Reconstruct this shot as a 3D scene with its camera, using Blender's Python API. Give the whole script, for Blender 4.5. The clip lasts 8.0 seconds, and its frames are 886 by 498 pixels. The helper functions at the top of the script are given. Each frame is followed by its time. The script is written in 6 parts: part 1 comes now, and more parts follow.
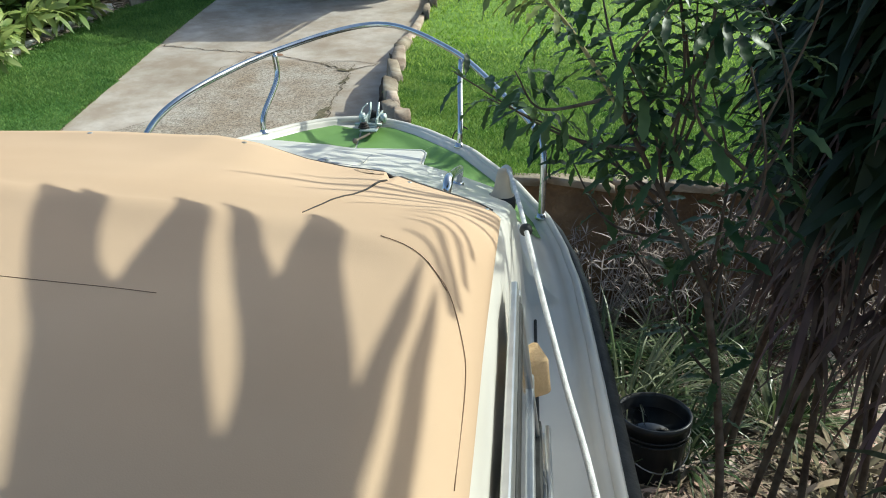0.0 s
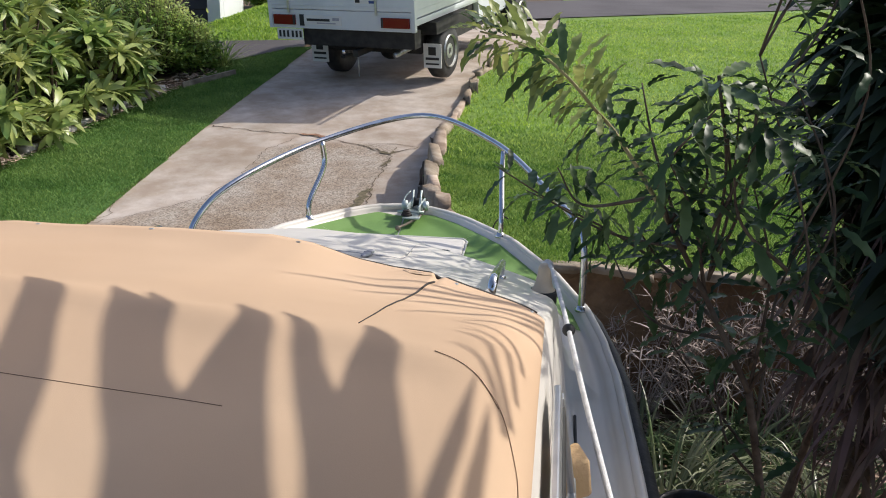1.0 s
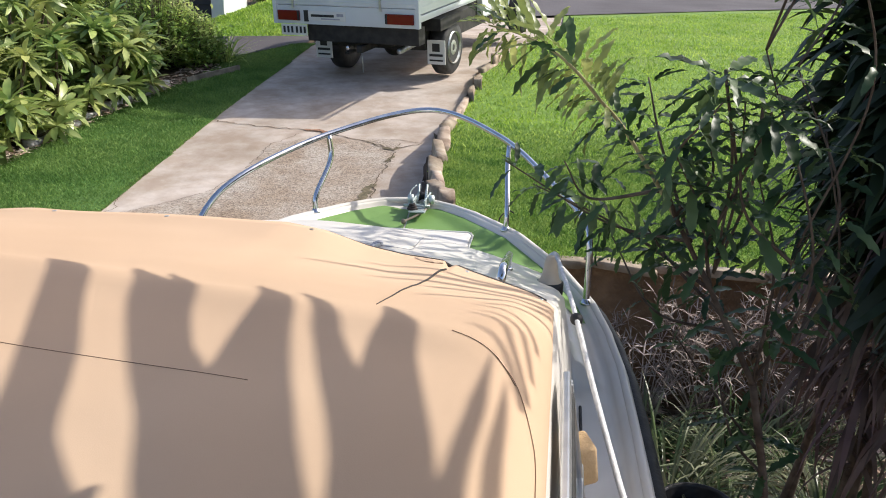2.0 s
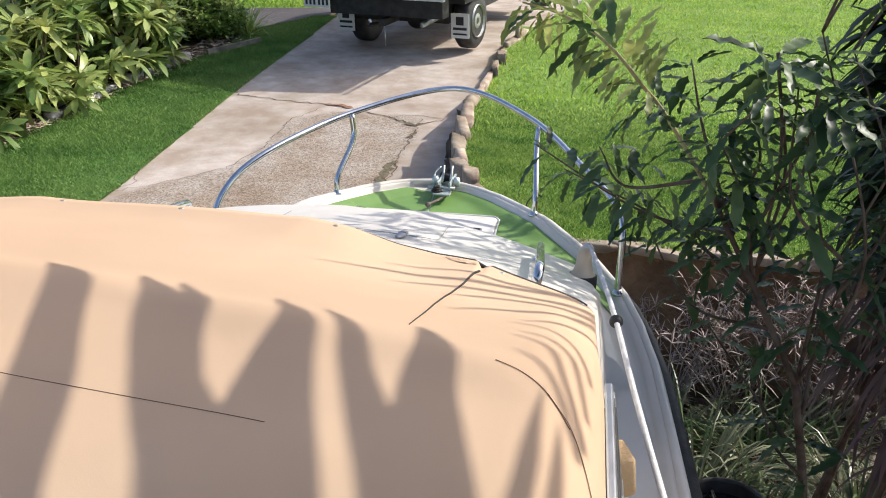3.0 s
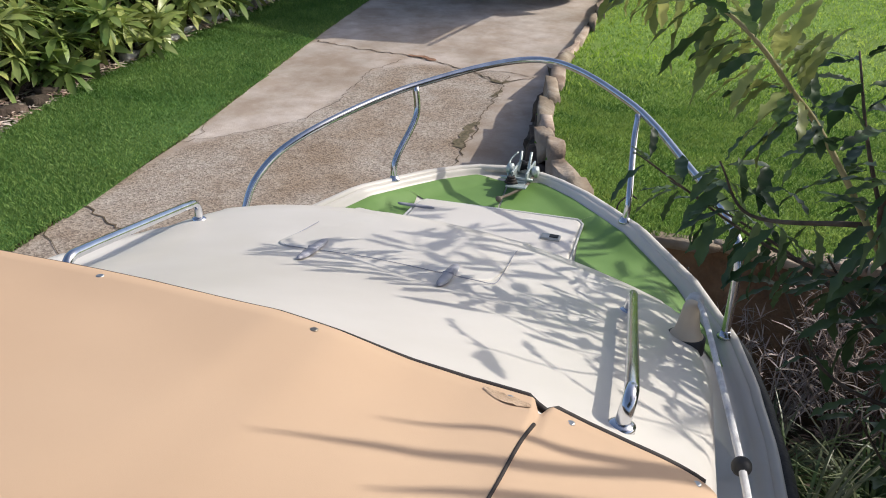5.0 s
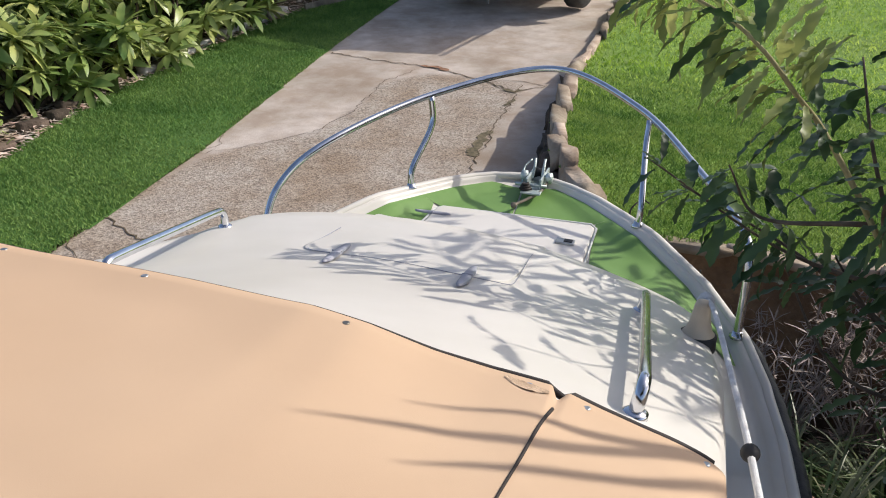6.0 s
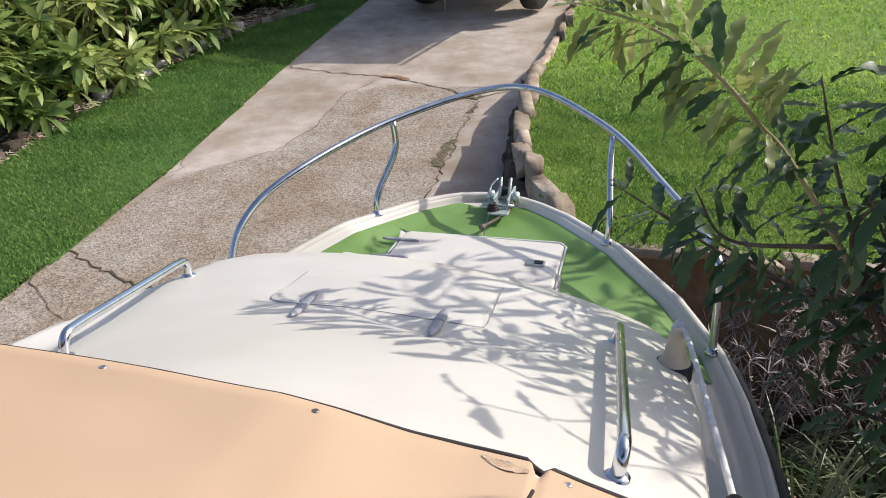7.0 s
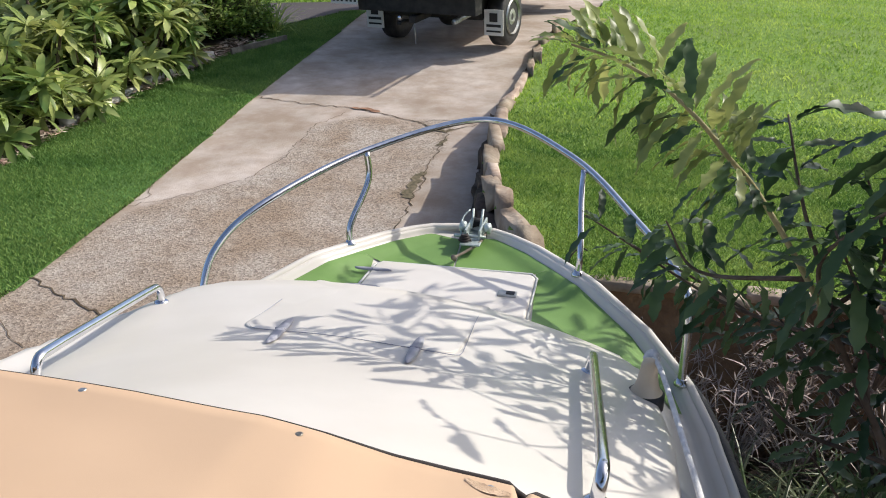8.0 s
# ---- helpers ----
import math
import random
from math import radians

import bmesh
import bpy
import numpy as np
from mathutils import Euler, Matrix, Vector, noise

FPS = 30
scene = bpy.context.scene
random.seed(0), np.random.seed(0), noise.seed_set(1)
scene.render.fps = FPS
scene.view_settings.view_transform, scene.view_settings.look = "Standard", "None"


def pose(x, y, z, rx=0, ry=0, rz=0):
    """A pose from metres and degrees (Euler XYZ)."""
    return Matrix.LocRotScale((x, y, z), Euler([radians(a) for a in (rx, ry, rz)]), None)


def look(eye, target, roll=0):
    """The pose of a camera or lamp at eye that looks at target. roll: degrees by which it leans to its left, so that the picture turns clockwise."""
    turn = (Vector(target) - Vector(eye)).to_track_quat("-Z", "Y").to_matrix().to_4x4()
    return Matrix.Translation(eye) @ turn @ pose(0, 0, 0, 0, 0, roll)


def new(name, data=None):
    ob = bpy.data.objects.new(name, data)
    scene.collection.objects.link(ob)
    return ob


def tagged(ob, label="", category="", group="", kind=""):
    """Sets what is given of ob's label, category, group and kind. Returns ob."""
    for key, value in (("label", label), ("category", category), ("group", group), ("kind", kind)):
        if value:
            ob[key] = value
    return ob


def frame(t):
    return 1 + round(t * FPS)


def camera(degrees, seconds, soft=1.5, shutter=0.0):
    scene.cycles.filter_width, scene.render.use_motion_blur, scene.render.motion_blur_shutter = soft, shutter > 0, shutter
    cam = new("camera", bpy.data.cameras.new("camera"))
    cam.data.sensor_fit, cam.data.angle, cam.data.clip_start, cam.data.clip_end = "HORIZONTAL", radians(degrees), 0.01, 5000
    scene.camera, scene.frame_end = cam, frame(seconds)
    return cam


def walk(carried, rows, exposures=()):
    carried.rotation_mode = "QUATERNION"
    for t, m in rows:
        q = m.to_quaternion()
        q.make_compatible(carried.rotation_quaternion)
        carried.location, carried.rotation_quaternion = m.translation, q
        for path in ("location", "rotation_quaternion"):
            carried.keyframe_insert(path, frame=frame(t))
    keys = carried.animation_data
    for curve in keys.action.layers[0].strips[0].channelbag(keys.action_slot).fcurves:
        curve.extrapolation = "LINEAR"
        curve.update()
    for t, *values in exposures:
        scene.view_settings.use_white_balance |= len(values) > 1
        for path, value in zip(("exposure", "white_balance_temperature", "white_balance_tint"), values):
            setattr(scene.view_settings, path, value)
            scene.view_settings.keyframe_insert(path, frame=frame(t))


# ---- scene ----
cam = camera(54.9, 8.0, soft=1.0)
PATH = [
    (0, (0.277, 0.513, 2.557), (0.114, 2.245, 1.57), -0.0),
    (0.5, (0.261, 0.518, 2.592), (0.057, 2.296, 1.698), 0.1),
    (1, (0.26, 0.501, 2.605), (0.006, 2.305, 1.78), 0.2),
    (1.5, (0.254, 0.478, 2.606), (-0.006, 2.283, 1.786), 0.4),
    (3, (0.21, 0.579, 2.592), (-0.087, 2.347, 1.706), 0.6),
    (3.5, (0.198, 0.719, 2.547), (-0.156, 2.461, 1.631), 1.1),
    (4, (0.18, 0.913, 2.525), (-0.176, 2.642, 1.586), 1.9),
    (4.5, (0.156, 1.051, 2.532), (-0.243, 2.758, 1.57), 2.5),
    (5, (0.158, 1.099, 2.532), (-0.315, 2.766, 1.534), 1.0),
    (6.5, (0.163, 1.03, 2.573), (-0.34, 2.703, 1.599), -1.0),
    (7, (0.154, 1.102, 2.608), (-0.288, 2.79, 1.629), -2.2),
    (7.5, (0.138, 1.155, 2.619), (-0.219, 2.864, 1.643), -1.3),
    (8, (0.138, 1.082, 2.608), (-0.233, 2.823, 1.695), -0.3),
]
SLOPE = pose(0, 0, 0, 7.5, 0, 0)
rows = [(t, SLOPE @ look(eye, target, roll)) for t, eye, target, roll in PATH]
rows += [(1.7, look((0.251, 0.129, 2.639), (-0.006, 2.026, 2.061), 1.6)), (2.8, look((0.223, 0.163, 2.640), (-0.046, 2.039, 2.000), 1.5)),
         (5.2, look((0.163, 0.760, 2.659), (-0.332, 2.536, 1.884), 2.8)), (6.3, look((0.165, 0.684, 2.672), (-0.343, 2.469, 1.925), 1.9))]
walk(cam, sorted(rows, key=lambda r: r[0]),
     exposures=[(0, 0.42, 6150, -6), (0.2, 0.25, 6400, 2), (0.5, 0.12, 6500, 7), (1.0, 0.27, 6500, 10), (1.5, 0.52, 6500, 10), (3.0, 0.62, 6500, 10), (3.5, 0.46, 6500, 10), (4.0, 0.34, 6500, 10), (5, 0.14, 6500, 10), (6.5, 0.27, 6500, 10), (8, 0.34, 6500, 10)])

# world, sun and exposure
SUN_DIR = Vector((1.0, 0.62, 1.02)).normalized()
world = bpy.data.worlds.new("world")
scene.world = world
world.use_nodes = True
wn = world.node_tree.nodes
sky = wn.new("ShaderNodeTexSky")
sky.sky_type, sky.sun_disc = "NISHITA", False
sky.sun_elevation = math.asin(SUN_DIR.z)
sky.sun_rotation = math.atan2(SUN_DIR.x, SUN_DIR.y)
sky.air_density, sky.dust_density, sky.ozone_density = 0.7, 2.5, 0.8
wn["Background"].inputs[1].default_value = 0.15
world.node_tree.links.new(sky.outputs[0], wn["Background"].inputs[0])
sun = new("sun", bpy.data.lights.new("sun", "SUN"))
sun.data.energy, sun.data.angle, sun.data.color = 3.1, radians(0.53), (1.0, 0.95, 0.86)
sun.matrix_world = look(SUN_DIR * 40, (0, 0, 0))


# ---- materials ----
def rgb(c):
    return (c[0], c[1], c[2], 1.0)


def material(name, base, rough=0.6, metal=0.0, spec=0.5):
    m = bpy.data.materials.new(name)
    m.use_nodes = True
    b = m.node_tree.nodes["Principled BSDF"]
    b.inputs["Base Color"].default_value = rgb(base)
    b.inputs["Roughness"].default_value = rough
    b.inputs["Metallic"].default_value = metal
    b.inputs["Specular IOR Level"].default_value = spec
    return m


def mottled(name, c1, c2, scale, c3=None, scale2=2.0, rough=0.7, bump=0.0, bump_scale=None, detail=6.0, metal=0.0, spec=0.4,
            random_tint=0.0, lo=0.35, hi=0.65, distance=0.01, island=False, translucent=0.0):
    """Two-scale noise colour with a fine bump."""
    m = material(name, c1, rough, metal, spec)
    nt = m.node_tree
    n, l = nt.nodes, nt.links
    b = n["Principled BSDF"]
    co = n.new("ShaderNodeNewGeometry")
    tex = n.new("ShaderNodeTexNoise")
    tex.inputs["Scale"].default_value, tex.inputs["Detail"].default_value = scale, detail
    l.new(co.outputs["Position"], tex.inputs["Vector"])
    ramp = n.new("ShaderNodeValToRGB")
    ramp.color_ramp.elements[0].position, ramp.color_ramp.elements[1].position = lo, hi
    ramp.color_ramp.elements[0].color, ramp.color_ramp.elements[1].color = rgb(c1), rgb(c2)
    l.new(tex.outputs["Fac"], ramp.inputs["Fac"])
    out = ramp.outputs["Color"]
    if c3:
        tex2 = n.new("ShaderNodeTexNoise")
        tex2.inputs["Scale"].default_value, tex2.inputs["Detail"].default_value = scale2, 5.0
        l.new(co.outputs["Position"], tex2.inputs["Vector"])
        r2 = n.new("ShaderNodeValToRGB")
        r2.color_ramp.elements[0].position, r2.color_ramp.elements[1].position = 0.42, 0.68
        l.new(tex2.outputs["Fac"], r2.inputs["Fac"])
        mix = n.new("ShaderNodeMix")
        mix.data_type = "RGBA"
        l.new(r2.outputs["Color"], mix.inputs["Factor"])
        l.new(out, mix.inputs["A"])
        mix.inputs["B"].default_value = rgb(c3)
        out = mix.outputs["Result"]
    if random_tint:
        hsv = n.new("ShaderNodeHueSaturation")
        if island:
            src = co.outputs["Random Per Island"]
        else:
            src = n.new("ShaderNodeObjectInfo").outputs["Random"]
        mr = n.new("ShaderNodeMapRange")
        mr.inputs["To Min"].default_value, mr.inputs["To Max"].default_value = 1 - random_tint, 1 + random_tint
        l.new(src, mr.inputs["Value"])
        l.new(mr.outputs["Result"], hsv.inputs["Value"])
        mh = n.new("ShaderNodeMapRange")
        mh.inputs["To Min"].default_value, mh.inputs["To Max"].default_value = 0.5 + random_tint * 0.05, 0.5 - random_tint * 0.07
        l.new(src, mh.inputs["Value"])
        l.new(mh.outputs["Result"], hsv.inputs["Hue"])
        l.new(out, hsv.inputs["Color"])
        out = hsv.outputs["Color"]
    l.new(out, b.inputs["Base Color"])
    if bump:
        tb = n.new("ShaderNodeTexNoise")
        tb.inputs["Scale"].default_value, tb.inputs["Detail"].default_value = bump_scale or scale * 4, 4.0
        l.new(co.outputs["Position"], tb.inputs["Vector"])
        bp = n.new("ShaderNodeBump")
        bp.inputs["Strength"].default_value, bp.inputs["Distance"].default_value = bump, distance
        l.new(tb.outputs["Fac"], bp.inputs["Height"])
        l.new(bp.outputs["Normal"], b.inputs["Normal"])
    if translucent:
        tr = n.new("ShaderNodeBsdfTranslucent")
        l.new(out, tr.inputs["Color"])
        ms = n.new("ShaderNodeMixShader")
        ms.inputs["Fac"].default_value = translucent
        l.new(b.outputs[0], ms.inputs[1])
        l.new(tr.outputs[0], ms.inputs[2])
        l.new(ms.outputs[0], n["Material Output"].inputs["Surface"])
    return m


M = {}
M["soil"] = mottled("soil", (0.10, 0.065, 0.04), (0.20, 0.14, 0.09), 9, (0.06, 0.05, 0.03), 1.3, 0.95, 0.8, 30, distance=0.02)
M["mulch"] = mottled("mulch", (0.16, 0.115, 0.08), (0.33, 0.26, 0.20), 22, (0.08, 0.06, 0.04), 3, 0.95, 0.9, 60, distance=0.02)
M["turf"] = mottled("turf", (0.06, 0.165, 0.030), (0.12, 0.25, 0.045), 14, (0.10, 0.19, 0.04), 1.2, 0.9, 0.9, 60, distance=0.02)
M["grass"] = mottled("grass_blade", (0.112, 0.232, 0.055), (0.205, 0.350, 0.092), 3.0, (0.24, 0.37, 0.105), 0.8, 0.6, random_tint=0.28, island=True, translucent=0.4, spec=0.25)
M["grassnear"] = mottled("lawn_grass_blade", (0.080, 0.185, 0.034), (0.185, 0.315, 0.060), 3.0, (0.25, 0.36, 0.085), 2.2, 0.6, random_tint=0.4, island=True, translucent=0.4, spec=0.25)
# brighter copies of the grass and turf, with sunlight put into the colour
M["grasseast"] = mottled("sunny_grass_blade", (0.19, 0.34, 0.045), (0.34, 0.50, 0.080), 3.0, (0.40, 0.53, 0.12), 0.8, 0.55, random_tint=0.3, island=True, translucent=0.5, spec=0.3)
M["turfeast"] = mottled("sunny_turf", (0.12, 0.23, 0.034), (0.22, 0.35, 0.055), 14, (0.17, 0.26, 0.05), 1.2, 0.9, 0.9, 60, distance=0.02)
M["asphalt"] = mottled("asphalt", (0.085, 0.077, 0.082), (0.125, 0.112, 0.118), 30, (0.07, 0.062, 0.066), 0.7, 0.9, 0.4, 160, distance=0.004)
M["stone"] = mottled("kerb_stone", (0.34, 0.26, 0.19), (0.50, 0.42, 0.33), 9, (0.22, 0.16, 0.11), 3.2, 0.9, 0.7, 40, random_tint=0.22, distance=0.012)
# stone darkened in its colour to carry the shade of the wall face
M["darkstone"] = mottled("shade_dark_stone", (0.075, 0.055, 0.040), (0.15, 0.115, 0.085), 9, (0.045, 0.034, 0.025), 3.2, 0.92, 0.8, 40, random_tint=0.25, distance=0.015)
M["whitestone"] = mottled("painted_stone", (0.62, 0.60, 0.57), (0.78, 0.77, 0.74), 10, (0.40, 0.36, 0.31), 5, 0.85, 0.5, 50, random_tint=0.15, distance=0.01)
M["earthwall"] = mottled("earth_wall", (0.17, 0.10, 0.055), (0.30, 0.19, 0.11), 6, (0.10, 0.065, 0.04), 1.7, 0.95, 0.9, 25, distance=0.03)
M["gelcoat"] = mottled("white_gelcoat", (0.70, 0.66, 0.60), (0.75, 0.71, 0.655), 5, (0.64, 0.60, 0.54), 1.6, 0.38, 0.06, 300, distance=0.001, spec=0.5)
M["hullpaint"] = mottled("hull_gelcoat", (0.70, 0.69, 0.65), (0.77, 0.76, 0.73), 4, (0.60, 0.58, 0.53), 1.8, 0.3, spec=0.5)
M["green"] = mottled("green_deck_paint", (0.17, 0.31, 0.08), (0.215, 0.365, 0.11), 11, (0.145, 0.27, 0.07), 3, 0.6, 0.25, 420, distance=0.0015)
M["canvas"] = mottled("tan_canvas", (0.575, 0.405, 0.275), (0.63, 0.455, 0.315), 2.4, (0.54, 0.375, 0.25), 0.9, 0.9, 0.18, 900, distance=0.0006, spec=0.15)
M["fray"] = mottled("frayed_canvas", (0.58, 0.42, 0.29), (0.66, 0.49, 0.34), 60, (0.42, 0.29, 0.19), 40, 0.95, 0.7, 300, distance=0.003)
M["thread"] = material("dark_thread", (0.20, 0.12, 0.07), 0.9)
M["blackcord"] = material("black_cord", (0.025, 0.018, 0.016), 0.7)
M["rubber"] = mottled("black_rubber", (0.018, 0.018, 0.018), (0.04, 0.04, 0.04), 14, rough=0.6, bump=0.2, bump_scale=80)
M["chrome"] = mottled("stainless_steel", (0.62, 0.63, 0.66), (0.74, 0.75, 0.77), 30, rough=0.16, metal=1.0)
M["dullsteel"] = mottled("galvanised_steel", (0.40, 0.43, 0.44), (0.58, 0.60, 0.60), 40, (0.30, 0.27, 0.22), 12, 0.42, 0.3, 120, metal=0.9, distance=0.002)
M["aluminium"] = mottled("window_aluminium", (0.52, 0.53, 0.54), (0.63, 0.64, 0.65), 20, rough=0.35, metal=0.9)
M["darkglass"] = material("tinted_glass", (0.02, 0.022, 0.024), 0.06, 0.0, 0.6)
M["greyplastic"] = mottled("grey_plastic", (0.30, 0.30, 0.35), (0.40, 0.40, 0.45), 20, rough=0.4)
M["galv"] = mottled("weathered_galvanised_steel", (0.46, 0.53, 0.51), (0.62, 0.68, 0.66), 40, (0.30, 0.37, 0.35), 14, 0.45, metal=0.5, bump=0.3, bump_scale=120)
M["cream"] = mottled("aged_cream_plastic", (0.72, 0.59, 0.42), (0.80, 0.68, 0.51), 16, (0.62, 0.49, 0.34), 6, 0.5)
M["rope"] = mottled("white_rope", (0.62, 0.61, 0.60), (0.80, 0.79, 0.78), 60, rough=0.9, bump=0.7, bump_scale=400, distance=0.002)
M["foam"] = mottled("tan_foam", (0.55, 0.37, 0.19), (0.66, 0.46, 0.26), 18, (0.40, 0.25, 0.12), 9, 0.95, 0.7, 120, distance=0.004)
M["blackplastic"] = mottled("black_plastic", (0.012, 0.012, 0.014), (0.03, 0.03, 0.032), 12, rough=0.32, bump=0.1, bump_scale=60)
M["water"] = material("bucket_water", (0.012, 0.015, 0.018), 0.03, 0.0, 0.6)
M["bark"] = mottled("sapling_bark", (0.055, 0.038, 0.027), (0.11, 0.078, 0.055), 40, (0.15, 0.12, 0.09), 12, 0.9, 0.6, 120, distance=0.003)
M["youngstem"] = mottled("young_stem", (0.28, 0.24, 0.10), (0.38, 0.33, 0.16), 40, rough=0.7)
M["leaf"] = mottled("glossy_leaf", (0.032, 0.075, 0.030), (0.070, 0.135, 0.050), 9, (0.085, 0.145, 0.055), 4, 0.44, random_tint=0.45, translucent=0.25, spec=0.4)
M["leafmass"] = mottled("leaf_mass", (0.032, 0.075, 0.030), (0.070, 0.135, 0.050), 9, (0.085, 0.145, 0.055), 4, 0.44, random_tint=0.45, island=True, translucent=0.25, spec=0.4)
M["newleaf"] = mottled("new_leaf", (0.14, 0.19, 0.045), (0.30, 0.37, 0.10), 9, (0.40, 0.45, 0.15), 5, 0.42, random_tint=0.35, translucent=0.36, spec=0.5)
M["strap"] = mottled("strap_leaf", (0.013, 0.030, 0.011), (0.030, 0.058, 0.020), 7, (0.045, 0.058, 0.024), 2.5, 0.5, random_tint=0.4, island=True, translucent=0.12)
M["litterstrap"] = mottled("pale_dry_strap_leaf", (0.19, 0.15, 0.10), (0.36, 0.29, 0.21), 8, (0.24, 0.20, 0.10), 3, 0.9, random_tint=0.35, island=True)
M["deadstrap"] = mottled("dry_strap_leaf", (0.10, 0.07, 0.055), (0.20, 0.145, 0.115), 8, (0.14, 0.09, 0.10), 3, 0.9, random_tint=0.3, island=True)
M["tuft"] = mottled("tussock_blade", (0.040, 0.085, 0.026), (0.11, 0.175, 0.065), 5, (0.26, 0.27, 0.17), 3, 0.34, random_tint=0.4, island=True, translucent=0.2)
M["dryplant"] = mottled("dry_herb", (0.29, 0.24, 0.21), (0.50, 0.44, 0.40), 12, (0.20, 0.15, 0.12), 4, 0.95, random_tint=0.35, island=True)
M["hedgeleaf"] = mottled("frangipani_leaf", (0.135, 0.24, 0.065), (0.29, 0.39, 0.11), 5, (0.44, 0.47, 0.17), 1.6, 0.34, random_tint=0.35, island=True, translucent=0.25)
M["hedgedark"] = mottled("fine_leaf", (0.19, 0.33, 0.075), (0.38, 0.53, 0.14), 6, (0.45, 0.53, 0.20), 2, 0.5, random_tint=0.4, island=True, translucent=0.45)
M["cane"] = mottled("dry_cane", (0.33, 0.25, 0.15), (0.46, 0.37, 0.24), 12, rough=0.85, random_tint=0.2, island=True)
M["litter"] = mottled("leaf_litter", (0.34, 0.23, 0.16), (0.58, 0.45, 0.34), 18, (0.68, 0.60, 0.52), 6, 0.95, random_tint=0.45, island=True)
M["utewhite"] = mottled("ute_white_paint", (0.62, 0.66, 0.69), (0.68, 0.72, 0.75), 3, (0.55, 0.58, 0.60), 1.2, 0.35, spec=0.5)
M["redlens"] = material("red_lens", (0.16, 0.006, 0.008), 0.2)
M["platewhite"] = material("plate_white", (0.68, 0.68, 0.66), 0.5)
M["ink"] = material("black_ink", (0.02, 0.02, 0.022), 0.6)
M["blueink"] = material("blue_ink", (0.03, 0.07, 0.25), 0.6)
M["chassis"] = mottled("chassis_black", (0.014, 0.014, 0.014), (0.035, 0.033, 0.03), 10, rough=0.75)
M["wallpaint"] = mottled("painted_wall", (0.66, 0.68, 0.70), (0.72, 0.74, 0.76), 2, rough=0.8, bump=0.15, bump_scale=60)
M["darkdoor"] = mottled("dark_door", (0.025, 0.028, 0.04), (0.04, 0.042, 0.055), 4, rough=0.5)
M["roof"] = mottled("roof_sheet", (0.30, 0.30, 0.31), (0.38, 0.38, 0.38), 3, rough=0.6)
M["timber"] = mottled("weathered_timber", (0.20, 0.17, 0.13), (0.33, 0.29, 0.23), 14, (0.12, 0.10, 0.08), 5, 0.9, 0.5, 60, distance=0.006)


# ---- building helpers ----
def mesh_of(bm, name, smooth=True, mats=()):
    me = bpy.data.meshes.new(name)
    bm.to_mesh(me)
    bm.free()
    for m in mats:
        me.materials.append(m)
    if smooth:
        me.polygons.foreach_set("use_smooth", [True] * len(me.polygons))
    return me


def part(name, bm, mat, parent=None, label="", smooth=True):
    ob = new(name, mesh_of(bm, name, smooth, mat if isinstance(mat, (list, tuple)) else [mat]))
    ob.parent = parent
    if label:
        tagged(ob, label)
    return ob


def raw_mesh(name, verts, faces, mat, smooth=True):
    me = bpy.data.meshes.new(name)
    me.from_pydata([tuple(v) for v in verts], [], [tuple(f) for f in faces])
    for m in (mat if isinstance(mat, (list, tuple)) else [mat]):
        me.materials.append(m)
    if smooth:
        me.polygons.foreach_set("use_smooth", [True] * len(me.polygons))
    me.update()
    return me


def raw_part(name, verts, faces, mat, parent=None, label="", smooth=True):
    ob = new(name, raw_mesh(name, verts, faces, mat, smooth))
    ob.parent = parent
    if label:
        tagged(ob, label)
    return ob


def thing(name, label, category, group="", kind="", at=(0, 0, 0)):
    e = new(name)
    e.location = at
    return tagged(e, label, category, group, kind)


def box(bm, lo, hi, bevel=0.0, m=None):
    """A bevelled box between two corners, added to bm."""
    g = bmesh.ops.create_cube(bm, size=1.0)["verts"]
    c = [(a + b) / 2 for a, b in zip(lo, hi)]
    s = [abs(b - a) for a, b in zip(lo, hi)]
    mat = Matrix.Translation(c) @ Matrix.Diagonal((*s, 1))
    bmesh.ops.transform(bm, matrix=(m @ mat) if m else mat, verts=g)
    if bevel:
        edges = {e for v in g for e in v.link_edges}
        bmesh.ops.bevel(bm, geom=list(edges), offset=bevel, segments=2, affect="EDGES", profile=0.5)
    return bm


def box_part(name, lo, hi, mat, parent, bevel=0.004, label="", m=None):
    return part(name, box(bmesh.new(), lo, hi, bevel, m), mat, parent, label, smooth=False)


def tube_data(pts, radius, sides=10, closed_ends=True):
    """Verts and faces of a tube along points; radius a number or a list."""
    pts = [Vector(p) for p in pts]
    n = len(pts)
    rad = radius if isinstance(radius, (list, tuple)) else [radius] * n
    verts, faces = [], []
    side = None
    for i, p in enumerate(pts):
        d = (pts[min(i + 1, n - 1)] - pts[max(i - 1, 0)]).normalized()
        if side is None:
            side = d.cross(Vector((0, 0, 1)))
            if side.length < 0.1:
                side = d.cross(Vector((1, 0, 0)))
        side = (side - d * side.dot(d)).normalized()
        up = side.cross(d)
        for k in range(sides):
            a = 2 * math.pi * k / sides
            verts.append(p + (side * math.cos(a) + up * math.sin(a)) * rad[i])
    for i in range(n - 1):
        for k in range(sides):
            k2 = (k + 1) % sides
            faces.append((i * sides + k, i * sides + k2, (i + 1) * sides + k2, (i + 1) * sides + k))
    if closed_ends:
        faces.append(tuple(range(sides))[::-1])
        faces.append(tuple((n - 1) * sides + k for k in range(sides)))
    return verts, faces


def tube_part(name, pts, radius, mat, parent, sides=10, label=""):
    v, f = tube_data(pts, radius, sides)
    return raw_part(name, v, f, mat, parent, label)


